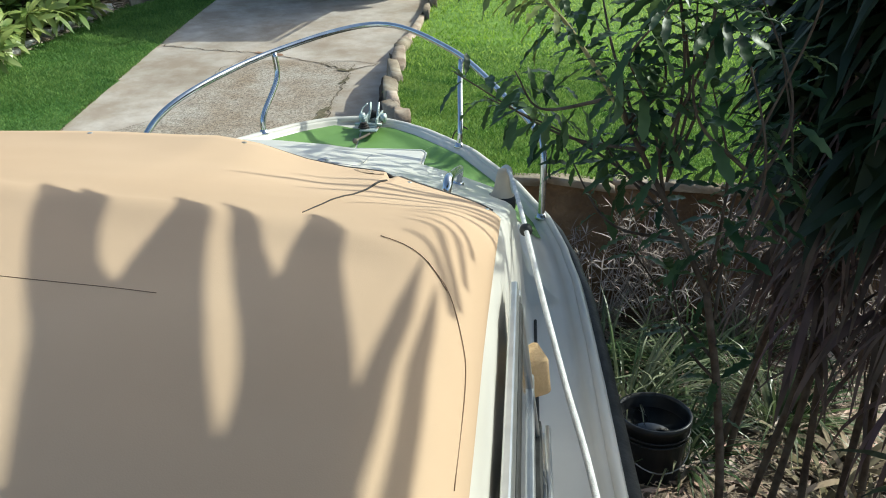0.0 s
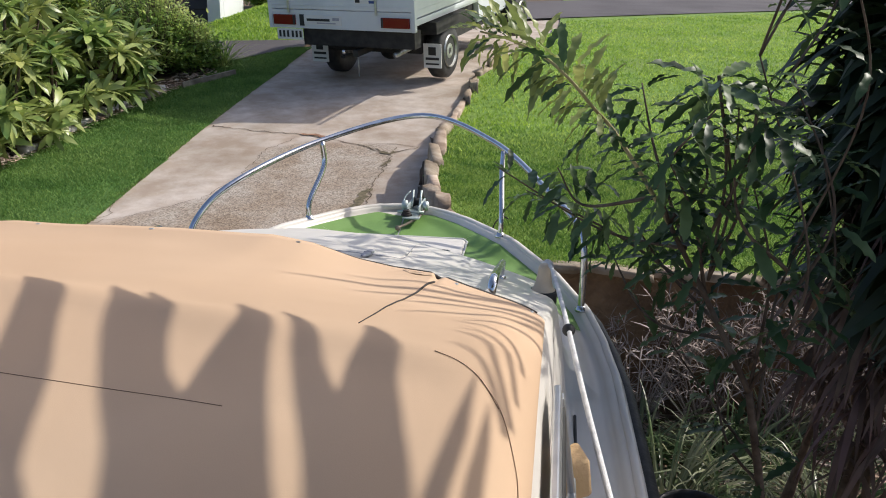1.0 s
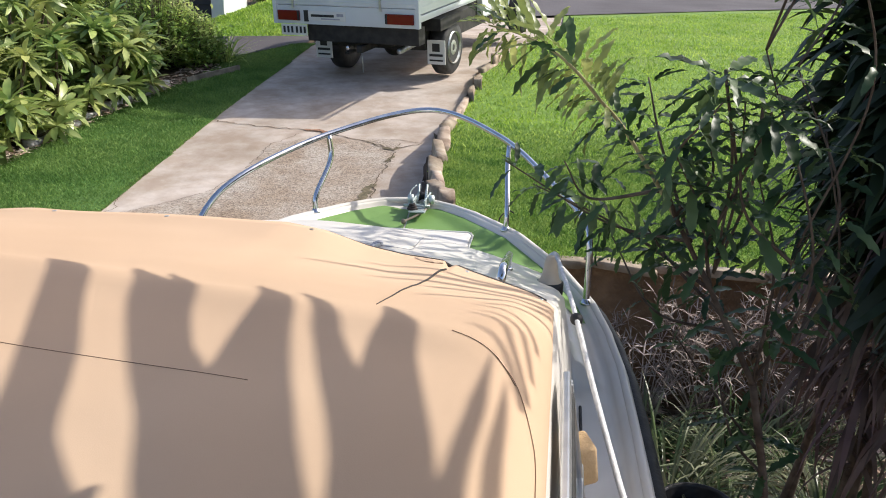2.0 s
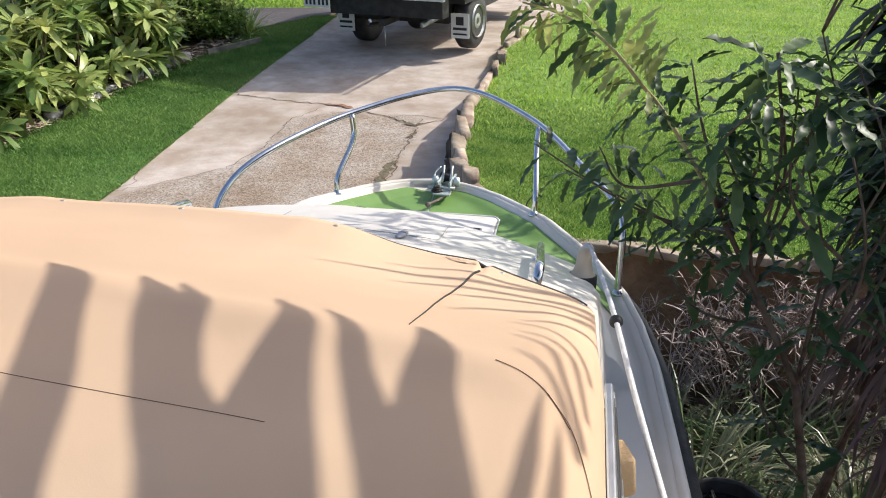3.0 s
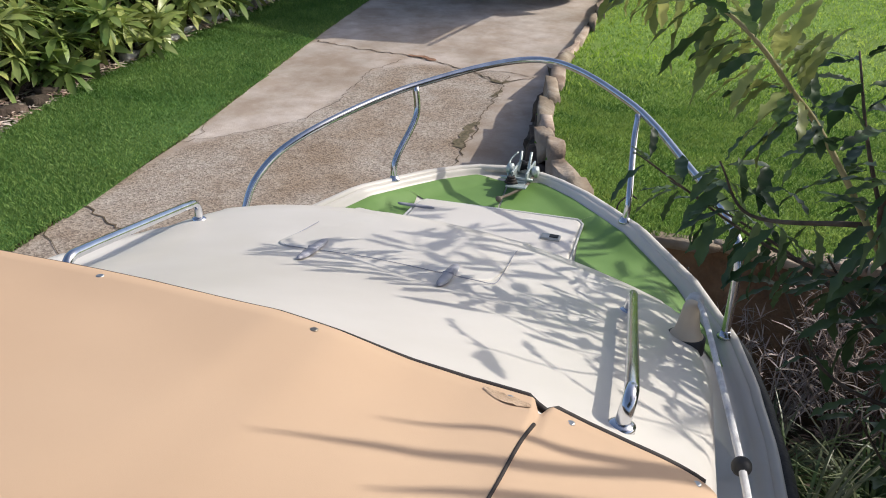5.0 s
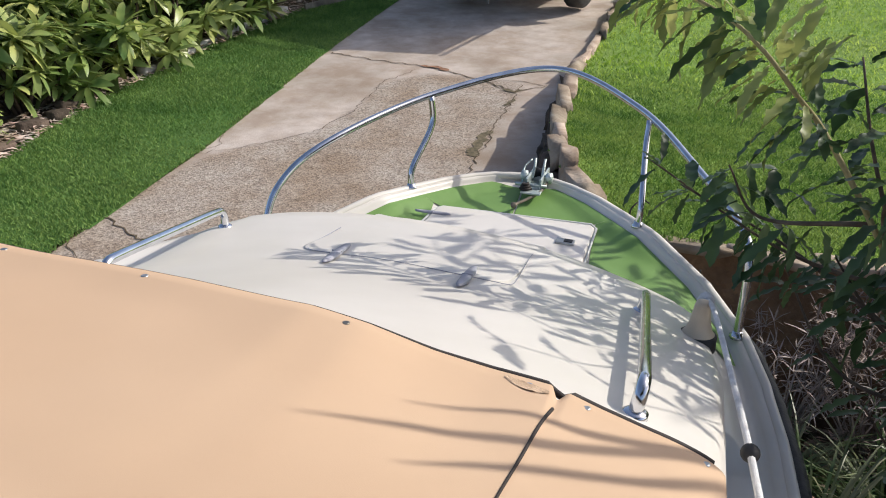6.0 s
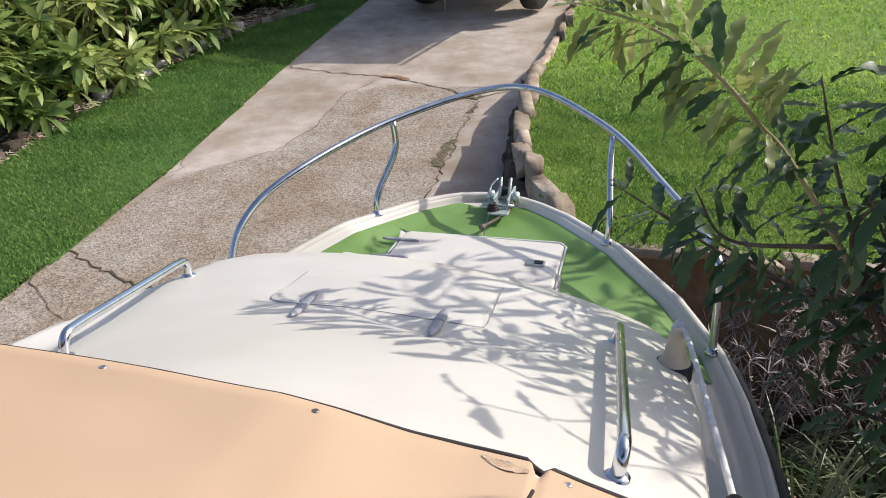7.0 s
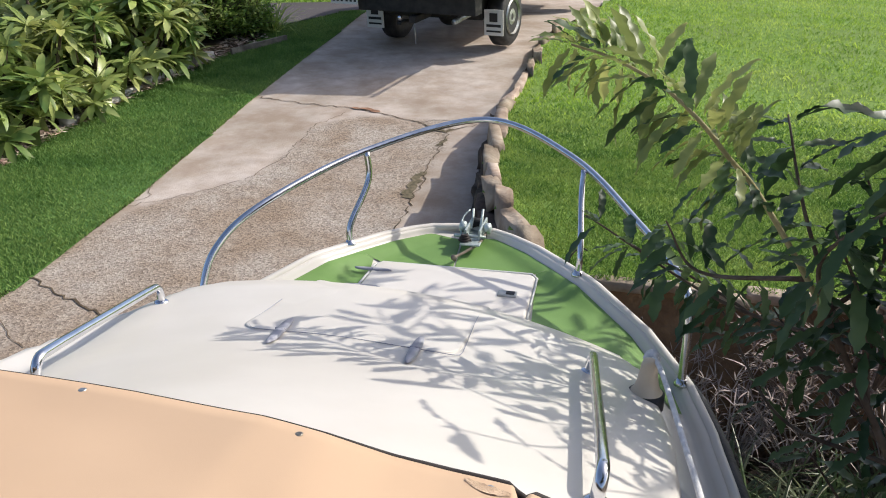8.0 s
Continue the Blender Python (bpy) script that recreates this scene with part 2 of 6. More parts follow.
def spline(pts, steps=10):
    """Catmull-Rom points through pts."""
    p = [Vector(q) for q in pts]
    q = [p[0] * 2 - p[1], *p, p[-1] * 2 - p[-2]]
    out = []
    for i in range(1, len(q) - 2):
        a, b, c, d = q[i - 1:i + 3]
        for k in range(steps):
            u = k / steps
            out.append(0.5 * (2 * b + (c - a) * u + (2 * a - 5 * b + 4 * c - d) * u * u + (3 * b - a - 3 * c + d) * u ** 3))
    out.append(p[-1])
    return out


def lathe(bm, profile, sides=28, at=(0, 0, 0)):
    """Turns (radius, z) pairs round the z axis."""
    rings = []
    for r, z in profile:
        rings.append([bm.verts.new((at[0] + r * math.cos(2 * math.pi * k / sides), at[1] + r * math.sin(2 * math.pi * k / sides), at[2] + z)) for k in range(sides)])
    for a, b in zip(rings, rings[1:]):
        for k in range(sides):
            bm.faces.new((a[k], a[(k + 1) % sides], b[(k + 1) % sides], b[k]))
    bm.faces.new(rings[0][::-1])
    bm.faces.new(rings[-1])
    return bm


def smoothstep(a, b, x):
    u = min(1.0, max(0.0, (x - a) / (b - a)))
    return u * u * (3 - 2 * u)


def interp(x, table):
    return float(np.interp(x, [r[0] for r in table], [r[1] for r in table]))


class Soup:
    """Collects many small pieces for one joined mesh."""

    def __init__(self):
        self.v, self.f, self.n = [], [], 0

    def add(self, verts, faces):
        self.v.extend(verts)
        self.f.extend([tuple(i + self.n for i in f) for f in faces])
        self.n += len(verts)

    def mesh(self, name, mat, smooth=True):
        return raw_mesh(name, self.v, self.f, mat, smooth)

    def part(self, name, mat, parent=None, label=""):
        return raw_part(name, self.v, self.f, mat, parent, label)


def blade(base, direction, length, width, droop, rnd, segs=4, fold=0.0, tilt=0.5):
    """A strap leaf: a tapering strip that leaves base in direction and droops."""
    d = Vector(direction).normalized()
    side = d.cross(Vector((0, 0, 1)))
    side = side.normalized() if side.length > 0.05 else Vector((1, 0, 0))
    a = rnd.uniform(-tilt, tilt)
    side = (side * math.cos(a) + d.cross(side) * math.sin(a)).normalized()
    p = Vector(base)
    verts, faces = [], []
    for i in range(segs + 1):
        u = i / segs
        w = width * (0.35 + 0.65 * min(1, u * 5)) * (1 - u ** 3) * 0.5 + 0.0006
        lift = d.cross(side) * (fold * w)
        verts += [p - side * w + lift, p + side * w + lift]
        d = (d + Vector((0, 0, -droop / segs * (0.4 + 1.2 * u)))).normalized()
        p = p + d * (length / segs)
        if i:
            k = 2 * i
            faces.append((k - 2, k - 1, k + 1, k))
    return verts, faces


def crinkled_leaf(width, wave, curl, rnd, segs=16, fold=0.3):
    """A blunt oblong leaf of length 1 along +y: folded at the midrib, its margin waved and toothed."""
    verts, faces = [], []
    ph, turns, ph2 = rnd.uniform(0, 6.28), rnd.uniform(2.6, 4.0), rnd.uniform(0, 6.28)
    bend = rnd.uniform(-0.10, 0.10)
    for i in range(segs + 1):
        u = i / segs
        w = width * 0.5 * (smoothstep(-0.06, 0.30, u) * (0.82 + 0.25 * u) * (1 - smoothstep(0.72, 1.04, u) ** 1.5)) + 0.003
        z = -curl * u * u
        for s in (-1, 1):
            a = 6.283 * turns * u + ph + (1.3 if s > 0 else 0)
            tooth = 1 + wave * (0.55 * math.sin(a + 1.2) + 0.45 * math.sin(2.3 * a + ph2))
            edge = (s * w * tooth + bend * u * u, u, z + fold * w + wave * width * (0.42 * math.sin(a) + 0.2 * math.sin(1.7 * a + ph2)))
            if s < 0:
                verts += [edge, (bend * u * u, u, z)]
            else:
                verts.append(edge)
        if i:
            k = 3 * i
            faces += [(k - 3, k - 2, k + 1, k), (k - 2, k - 1, k + 2, k + 1)]
    return verts, faces


# ---- ground ----
TILT = math.tan(radians(7.5))


def slope_z(y):
    """Height of the driveway's plane: a ramp that eases off towards the road."""
    return TILT * y if y < 13 else TILT * 13 + (y - 13) * 0.05 if y < 34 else TILT * 13 + 21 * 0.05 + (y - 34) * 0.012


LAWN_Z = 1.29
BED_Z = 0.55


def bed_x(y):
    """The line where the lawn strip meets the shrub bed."""
    return interp(y, [(3, -4.45), (4, -4.55), (5.5, -4.72), (7, -4.88), (9, -4.74), (10.5, -4.52), (11.3, -4.42), (11.75, -4.62), (12.7, -4.10), (13.3, -3.80)])


def kerb_x(y):
    """The line of the stone edging between driveway and lawn."""
    return interp(y, [(3.5, 0.0), (4.4, -0.13), (4.85, -0.23), (5.0, -0.30), (5.5, -0.48), (5.85, -0.58), (6.4, -0.66), (7.3, -0.77), (8.8, -0.90), (11.5, -0.86), (14, -0.4), (18, 0.2)])


def lawn_z(x, y):
    s = slope_z(y)
    return LAWN_Z + max(0.0, s - LAWN_Z + 0.03) if s > LAWN_Z - 0.03 else LAWN_Z


def ground_z(x, y):
    s = slope_z(y)
    if y < 4.6:
        bed = BED_Z + 0.02 * math.sin(3 * x + 2 * y)
        k = smoothstep(0.1, 0.55, x) * smoothstep(5.0, 4.6, y) if x > 0 else 0
        return s * (1 - k) + bed * k - 0.03
    return s - 0.03


def height_sheet(name, xs, ys, zfun, mat, keep=None):
    verts = [(x, y, zfun(x, y)) for y in ys for x in xs]
    nx = len(xs)
    faces = []
    for j in range(len(ys) - 1):
        for i in range(nx - 1):
            if keep and not keep((xs[i] + xs[i + 1]) / 2, (ys[j] + ys[j + 1]) / 2):
                continue
            faces.append((j * nx + i, j * nx + i + 1, (j + 1) * nx + i + 1, (j + 1) * nx + i))
    return raw_part(name, verts, faces, mat)


def steps(*runs):
    out = []
    for a, b, n in runs:
        out += list(np.linspace(a, b, n, endpoint=False))
    out.append(runs[-1][1])
    return [float(v) for v in out]


ground = height_sheet("ground", steps((-1500, -60, 5), (-60, -8, 14), (-8, 8, 64), (8, 60, 14), (60, 1500, 5)),
                      steps((-1500, -40, 5), (-40, -4, 10), (-4, 9, 66), (9, 40, 32), (40, 2500, 8)), ground_z, M["soil"])
tagged(ground, "brown soil ground sloping up to a street", "ground", kind="structure")

# driveway: a concrete ramp with an exposed-aggregate field, cracks and a straight joint
def driveway_material():
    m = mottled("driveway_concrete", (0.50, 0.43, 0.375), (0.62, 0.55, 0.49), 5, (0.40, 0.335, 0.275), 1.2, 0.88)
    nt = m.node_tree
    n, l = nt.nodes, nt.links
    b = n["Principled BSDF"]
    geo = n.new("ShaderNodeNewGeometry")
    # pebbles showing in the worn field
    vor = n.new("ShaderNodeTexVoronoi")
    vor.inputs["Scale"].default_value = 78
    l.new(geo.outputs["Position"], vor.inputs["Vector"])
    peb = n.new("ShaderNodeValToRGB")
    el = peb.color_ramp.elements
    el[0].position, el[0].color = 0.0, rgb((0.15, 0.12, 0.095))
    el[1].position, el[1].color = 1.0, rgb((0.60, 0.53, 0.45))
    mid = el.new(0.5)
    mid.color = rgb((0.40, 0.35, 0.30))
    bw = n.new("ShaderNodeRGBToBW")
    l.new(vor.outputs["Color"], bw.inputs["Color"])
    l.new(bw.outputs["Val"], peb.inputs["Fac"])
    stain = n.new("ShaderNodeTexNoise")
    stain.inputs["Scale"].default_value, stain.inputs["Detail"].default_value = 1.6, 6
    l.new(geo.outputs["Position"], stain.inputs["Vector"])
    rs = n.new("ShaderNodeValToRGB")
    rs.color_ramp.elements[0].position, rs.color_ramp.elements[1].position = 0.40, 0.62
    l.new(stain.outputs["Fac"], rs.inputs["Fac"])
    ms = n.new("ShaderNodeMix")
    ms.data_type, ms.blend_type = "RGBA", "MULTIPLY"
    l.new(rs.outputs["Color"], ms.inputs["Factor"])
    l.new(peb.outputs["Color"], ms.inputs["A"])
    ms.inputs["B"].default_value = rgb((0.84, 0.77, 0.69))
    # old tyre and rust stains over the bare concrete
    blot = n.new("ShaderNodeTexNoise")
    blot.inputs["Scale"].default_value, blot.inputs["Detail"].default_value, blot.inputs["Roughness"].default_value = 2.7, 9, 0.68
    l.new(geo.outputs["Position"], blot.inputs["Vector"])
    rb = n.new("ShaderNodeValToRGB")
    rb.color_ramp.elements[0].position, rb.color_ramp.elements[0].color = 0.40, rgb((0.74, 0.66, 0.58))
    rb.color_ramp.elements[1].position, rb.color_ramp.elements[1].color = 0.60, rgb((1.0, 1.0, 1.0))
    l.new(blot.outputs["Fac"], rb.inputs["Fac"])
    # the field's outline, softened by noise
    attr = n.new("ShaderNodeAttribute")
    attr.attribute_name = "worn"
    old = b.inputs["Base Color"].links[0].from_socket
    mix = n.new("ShaderNodeMix")
    mix.data_type = "RGBA"
    l.new(attr.outputs["Fac"], mix.inputs["Factor"])
    l.new(old, mix.inputs["A"])
    l.new(ms.outputs["Result"], mix.inputs["B"])
    soil = n.new("ShaderNodeMix")
    soil.data_type, soil.blend_type = "RGBA", "MULTIPLY"
    soil.inputs["Factor"].default_value = 0.75
    l.new(mix.outputs["Result"], soil.inputs["A"])
    l.new(rb.outputs["Color"], soil.inputs["B"])
    l.new(soil.outputs["Result"], b.inputs["Base Color"])
    fine = n.new("ShaderNodeTexNoise")
    fine.inputs["Scale"].default_value = 220
    l.new(geo.outputs["Position"], fine.inputs["Vector"])
    add = n.new("ShaderNodeMath")
    add.operation = "MULTIPLY_ADD"
    l.new(vor.outputs["Distance"], add.inputs[0])
    l.new(attr.outputs["Fac"], add.inputs[1])
    l.new(fine.outputs["Fac"], add.inputs[2])
    bp = n.new("ShaderNodeBump")
    bp.inputs["Strength"].default_value, bp.inputs["Distance"].default_value = 0.5, 0.006
    l.new(add.outputs[0], bp.inputs["Height"])
    l.new(bp.outputs["Normal"], b.inputs["Normal"])
    return m


DRIVE_L = [(-6, -3.25), (4.5, -3.42), (6.3, -3.38), (9, -3.53), (13.3, -3.62), (16, -4.4), (20, -6)]
# the worn field lies between the diagonal crack, the cross crack and the joint
FIELD_L = [(2, -3.5), (5.2, -3.5), (6.15, -3.30), (6.42, -3.12), (6.85, -2.72), (7.5, -2.60), (8.2, -2.62), (8.55, -2.35)]


def driveway_sheet():
    xs_n, ys = 70, steps((-6, 3, 12), (3, 13, 110), (13, 22, 14))
    verts, faces, worn = [], [], []
    for y in ys:
        x0 = interp(y, DRIVE_L)
        x1 = kerb_x(y) - 0.05 if y > 4 else interp(y, [(-6, 1.2), (3.6, 1.0), (4.0, 0.1)])
        for i in range(xs_n + 1):
            x = x0 + (x1 - x0) * i / xs_n
            verts.append((x, y, slope_z(y) + 0.006 * noise.noise((x * 0.8, y * 0.8, 3))))
            wob = 0.05 * noise.noise((x * 4, y * 4, 1))
            inside = smoothstep(-0.05, 0.05, x - interp(y, FIELD_L) + wob) * smoothstep(-1.27, -1.37, x + wob * 0.5) * smoothstep(8.62, 8.5, y + wob)
            worn.append(inside * 0.92)
    w = xs_n + 1
    for j in range(len(ys) - 1):
        for i in range(xs_n):
            faces.append((j * w + i, j * w + i + 1, (j + 1) * w + i + 1, (j + 1) * w + i))
    ob = raw_part("driveway", verts, faces, driveway_material())
    ob.data.attributes.new("worn", "FLOAT", "POINT").data.foreach_set("value", worn)
    return tagged(ob, "cracked concrete driveway with a worn aggregate patch", "driveway", kind="structure")


driveway = driveway_sheet()


def crack(pts, width, name="crack", mat=None, seed=1):
    """A dark jagged gap in the slab."""
    rnd = random.Random(seed)
    fine = []
    for a, b in zip(pts, pts[1:]):
        n = max(2, int(math.dist(a, b) / 0.05))
        for k in range(n):
            u = k / n
            fine.append((a[0] + (b[0] - a[0]) * u + rnd.uniform(-1, 1) * 0.024, a[1] + (b[1] - a[1]) * u + rnd.uniform(-1, 1) * 0.024))
    fine.append(pts[-1])
    verts, faces = [], []
    for i, (x, y) in enumerate(fine):
        a, b = fine[max(0, i - 1)], fine[min(len(fine) - 1, i + 1)]
        d = Vector((b[0] - a[0], b[1] - a[1])).normalized()
        w = width * rnd.uniform(0.35, 1.0) * 0.5
        z = slope_z(y) + 0.006 * noise.noise((x * 0.8, y * 0.8, 3)) + 0.005
        verts += [(x - d.y * w, y + d.x * w, z), (x + d.y * w, y - d.x * w, z)]
        if i:
            faces.append((2 * i - 2, 2 * i - 1, 2 * i + 1, 2 * i))
    return raw_part(name, verts, faces, mat or M["soil"], driveway)


crack([(-3.48, 8.95), (-3.0, 8.85), (-2.55, 8.80), (-2.25, 8.72), (-1.8, 8.55), (-1.45, 8.35)], 0.022, seed=2)
crack([(-3.40, 6.18), (-3.12, 6.42), (-2.72, 6.85), (-2.60, 7.4), (-2.62, 8.2), (-2.45, 8.65)], 0.008, seed=3)
crack([(-3.40, 6.18), (-3.30, 6.45), (-3.42, 6.62)], 0.007, seed=4)
crack([(-3.41, 5.10), (-3.1, 4.96), (-2.75, 4.82), (-2.4, 4.70)], 0.024, seed=5)
crack([(-3.42, 4.75), (-3.0, 4.42), (-2.5, 4.3)], 0.008, seed=6)
crack([(-1.33, 4.2), (-1.30, 6.3), (-1.34, 7.6), (-1.36, 8.5)], 0.012, "joint", seed=7)
crack([(-1.62, 8.42), (-1.38, 8.30), (-1.12, 8.52), (-1.45, 8.62), (-1.7, 8.48)], 0.016, seed=8)
red = mottled("red_patch", (0.20, 0.10, 0.06), (0.33, 0.19, 0.12), 20, rough=0.95)
crack([(-2.43, 8.80), (-2.28, 8.79), (-2.14, 8.70)], 0.13, "repair_patch", red, seed=12)
moss = mottled("dark_moss", (0.10, 0.085, 0.05), (0.20, 0.165, 0.105), 30, rough=0.95)
crack([(-1.36, 6.75), (-1.38, 7.0), (-1.36, 7.3)], 0.10, "moss_patch", moss, seed=13)
crack([(-1.37, 7.9), (-1.34, 8.1)], 0.05, "moss_patch", moss, seed=14)
crack([(-1.5, 8.36), (-1.40, 8.30), (-1.34, 8.36)], 0.08, "moss_patch", moss, seed=15)

# the two lawns
lawn_a = height_sheet("lawn_west", steps((-5.6, -3.2, 40)), steps((-6, 1, 10), (1, 13.4, 60)),
                      lambda x, y: slope_z(y) + 0.01 + 0.015 * noise.noise((x, y, 0)), M["turf"], lambda x, y: x < interp(y, DRIVE_L) and x > bed_x(y) - 0.05)
tagged(lawn_a, "strip of mown green lawn beside the driveway", "lawn", kind="structure")
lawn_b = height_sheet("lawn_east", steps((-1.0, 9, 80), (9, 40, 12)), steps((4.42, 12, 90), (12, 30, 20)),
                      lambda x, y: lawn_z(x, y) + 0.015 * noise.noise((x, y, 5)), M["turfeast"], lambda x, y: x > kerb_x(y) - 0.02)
tagged(lawn_b, "raised mown green lawn behind a stone edging", "lawn", kind="structure")


def grass_soup(count, area, zfun, rnd, height=(0.03, 0.06), width=0.006, keep=None):
    s = Soup()
    x0, x1, y0, y1 = area
    while count:
        x, y = rnd.uniform(x0, x1), rnd.uniform(y0, y1)
        if keep and not keep(x, y):
            continue
        count -= 1
        a = rnd.uniform(0, 6.283)
        h = rnd.uniform(*height)
        lean = rnd.uniform(0.2, 1.3) * h
        c, sn = math.cos(a), math.sin(a)
        b = rnd.uniform(0, 6.283)
        w = width * rnd.uniform(0.6, 1.3)
        z = zfun(x, y)
        wx, wy = math.cos(b) * w, math.sin(b) * w
        s.add([(x - wx, y - wy, z), (x + wx, y + wy, z), (x + c * lean * 0.5 + wx * 0.6, y + sn * lean * 0.5 + wy * 0.6, z + h * 0.7), (x + c * lean, y + sn * lean, z + h)],
              [(0, 1, 2), (0, 2, 3)])
    return s


rnd = random.Random(11)
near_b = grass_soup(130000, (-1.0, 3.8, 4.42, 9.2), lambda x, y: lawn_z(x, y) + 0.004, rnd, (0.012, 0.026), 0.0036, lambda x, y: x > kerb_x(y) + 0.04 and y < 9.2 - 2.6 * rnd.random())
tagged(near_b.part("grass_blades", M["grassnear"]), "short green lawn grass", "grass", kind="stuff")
# the same lawn farther off, in the blade colour brightened as sunlit
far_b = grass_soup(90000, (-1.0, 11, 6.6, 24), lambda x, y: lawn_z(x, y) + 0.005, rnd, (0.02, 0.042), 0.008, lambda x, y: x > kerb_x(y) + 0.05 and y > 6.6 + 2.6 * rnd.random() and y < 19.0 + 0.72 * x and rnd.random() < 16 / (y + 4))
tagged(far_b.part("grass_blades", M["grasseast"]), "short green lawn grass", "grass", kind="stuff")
near_a = grass_soup(80000, (-5.0, -3.3, 3.6, 13.2), lambda x, y: slope_z(y) + 0.01, rnd, (0.016, 0.034), 0.0045, lambda x, y: bed_x(y) + 0.03 * math.sin(9 * y) < x < interp(y, DRIVE_L) + 0.02)
tagged(near_a.part("grass_blades", M["grass"]), "short green lawn grass", "grass", kind="stuff")


bank_grass = grass_soup(9000, (-8.0, -4.2, 13.6, 19), lambda x, y: slope_z(y) - 0.12 + (0.14 + max(0, (y - 14)) * 0.08) * smoothstep(-7.3, -5.6, x), rnd, (0.03, 0.07), 0.014, lambda x, y: y > 14.1 + 0.25 * (x + 4) and (x < -5.0 or y < 17.1))
tagged(bank_grass.part("grass_blades", M["grasseast"]), "green grass on a bank before a house", "grass", kind="stuff")


# stone edging between driveway and lawn, and the earth wall at the lawn's front
def stone_mesh(seed, size, mat):
    rnd = random.Random(seed)
    bm = bmesh.new()
    bmesh.ops.create_icosphere(bm, subdivisions=2, radius=0.5)
    off = Vector((rnd.uniform(0, 50), rnd.uniform(0, 50), 0))
    for v in bm.verts:
        p = v.co.copy()
        q = Vector([math.copysign(abs(c * 2) ** 0.33 * 0.5, c) for c in p])
        q *= 1 + 0.42 * noise.noise(p * 3.1 + off) + 0.22 * noise.noise(p * 8 + off)
        v.co = Vector((q.x * size[0], q.y * size[1], q.z * size[2]))
    return mesh_of(bm, "stone", True, [mat])


edging = thing("stone_edging", "rough tan stones edging a raised lawn", "edging", kind="structure")
rnd = random.Random(5)
y = 4.55
while y < 12.6:
    ln = rnd.uniform(0.22, 0.42) if y < 6.2 else rnd.uniform(0.45, 0.95)
    yc = y + ln / 2
    bottom = min(slope_z(yc), LAWN_Z) - 0.04
    top = lawn_z(0, yc) + 0.05 + rnd.uniform(-0.02, 0.02)
    x = kerb_x(yc)
    ang = math.atan2(kerb_x(yc + 0.1) - kerb_x(yc - 0.1), 0.2)
    course_top = top
    first = True
    while course_top > bottom + 0.03:
        hgt = min(rnd.uniform(0.15, 0.24), max(0.1, course_top - bottom))
        wd = rnd.uniform(0.075, 0.115) if first else rnd.uniform(0.11, 0.15)
        # top course tan; courses below get the colour with shade painted in
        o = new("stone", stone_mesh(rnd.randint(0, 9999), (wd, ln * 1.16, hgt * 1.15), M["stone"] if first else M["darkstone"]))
        o.parent = edging
        o.matrix_basis = pose(x + rnd.uniform(-0.02, 0.02) - (0 if first else 0.045 + 0.16 * max(0.0, top - 0.10 - course_top)), yc, course_top - hgt / 2, rnd.uniform(-5, 5), rnd.uniform(-6, 6), -math.degrees(ang) + rnd.uniform(-7, 7))
        course_top -= hgt * 0.96
        first = False
    y += ln * 0.97

bank = height_sheet("retaining_wall", steps((-0.3, 6, 80)), [0, 1, 2, 3, 4, 5, 6, 7], lambda x, y: 0, M["earthwall"])
co = []
for j in range(8):
    for x in steps((-0.3, 6, 80)):
        u = j / 7
        co.append((x, 4.30 + 0.16 * u + 0.05 * noise.noise((x * 3, u * 3, 2)), BED_Z - 0.1 + (LAWN_Z + 0.0 - BED_Z + 0.1) * u))
for v, c in zip(bank.data.vertices, co):
    v.co = c
tagged(bank, "brown earth and stone retaining wall below the lawn", "wall", kind="structure")
x = 0.10
while x < 5.5:
    ln = rnd.uniform(0.14, 0.4)
    o = new("stone", stone_mesh(rnd.randint(0, 9999), (ln * 1.1, 0.085, 0.045), M["stone"]))
    o.parent = bank
    o.matrix_basis = pose(x + ln / 2, 4.43 + rnd.uniform(-0.02, 0.02), LAWN_Z - 0.01, rnd.uniform(-6, 6), rnd.uniform(-5, 5), rnd.uniform(-9, 9))
    x += ln


# streets beyond
def flat_patch(name, outline, mat, lift, label, category):
    bm = bmesh.new()
    f = bm.faces.new([bm.verts.new((x, y, 0)) for x, y in outline])
    bmesh.ops.triangulate(bm, faces=[f])
    bmesh.ops.subdivide_edges(bm, edges=bm.edges, cuts=5, use_grid_fill=True)
    for v in bm.verts:
        v.co.z = slope_z(v.co.y) + lift
    ob = part(name, bm, mat)
    return tagged(ob, label, category, kind="structure")


flat_patch("road", [(-4.5, 17.2), (-0.6, 19.3), (1.2, 20.7), (14, 30), (60, 64), (57, 69), (12, 37), (-0.5, 25.4), (-5, 22.5)], M["asphalt"], 0.05, "grey asphalt street beyond the lawn", "road")
flat_patch("side_road", [(-3.75, 13.3), (-4.05, 12.7), (-4.6, 11.75), (-9, 9.2), (-14, 7.5), (-15, 11), (-9, 12.7), (-5.24, 13.7), (-3.9, 14.25)], M["asphalt"], 0.03, "grey asphalt side drive behind the shrubs", "road")
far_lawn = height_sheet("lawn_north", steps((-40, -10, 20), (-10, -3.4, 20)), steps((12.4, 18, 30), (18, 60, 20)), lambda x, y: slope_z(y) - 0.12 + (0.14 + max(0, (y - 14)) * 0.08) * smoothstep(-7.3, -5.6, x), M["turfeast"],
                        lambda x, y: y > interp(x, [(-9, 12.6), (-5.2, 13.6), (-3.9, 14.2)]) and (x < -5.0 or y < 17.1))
tagged(far_lawn, "sunlit green lawn in front of a neighbouring house", "lawn", kind="structure")

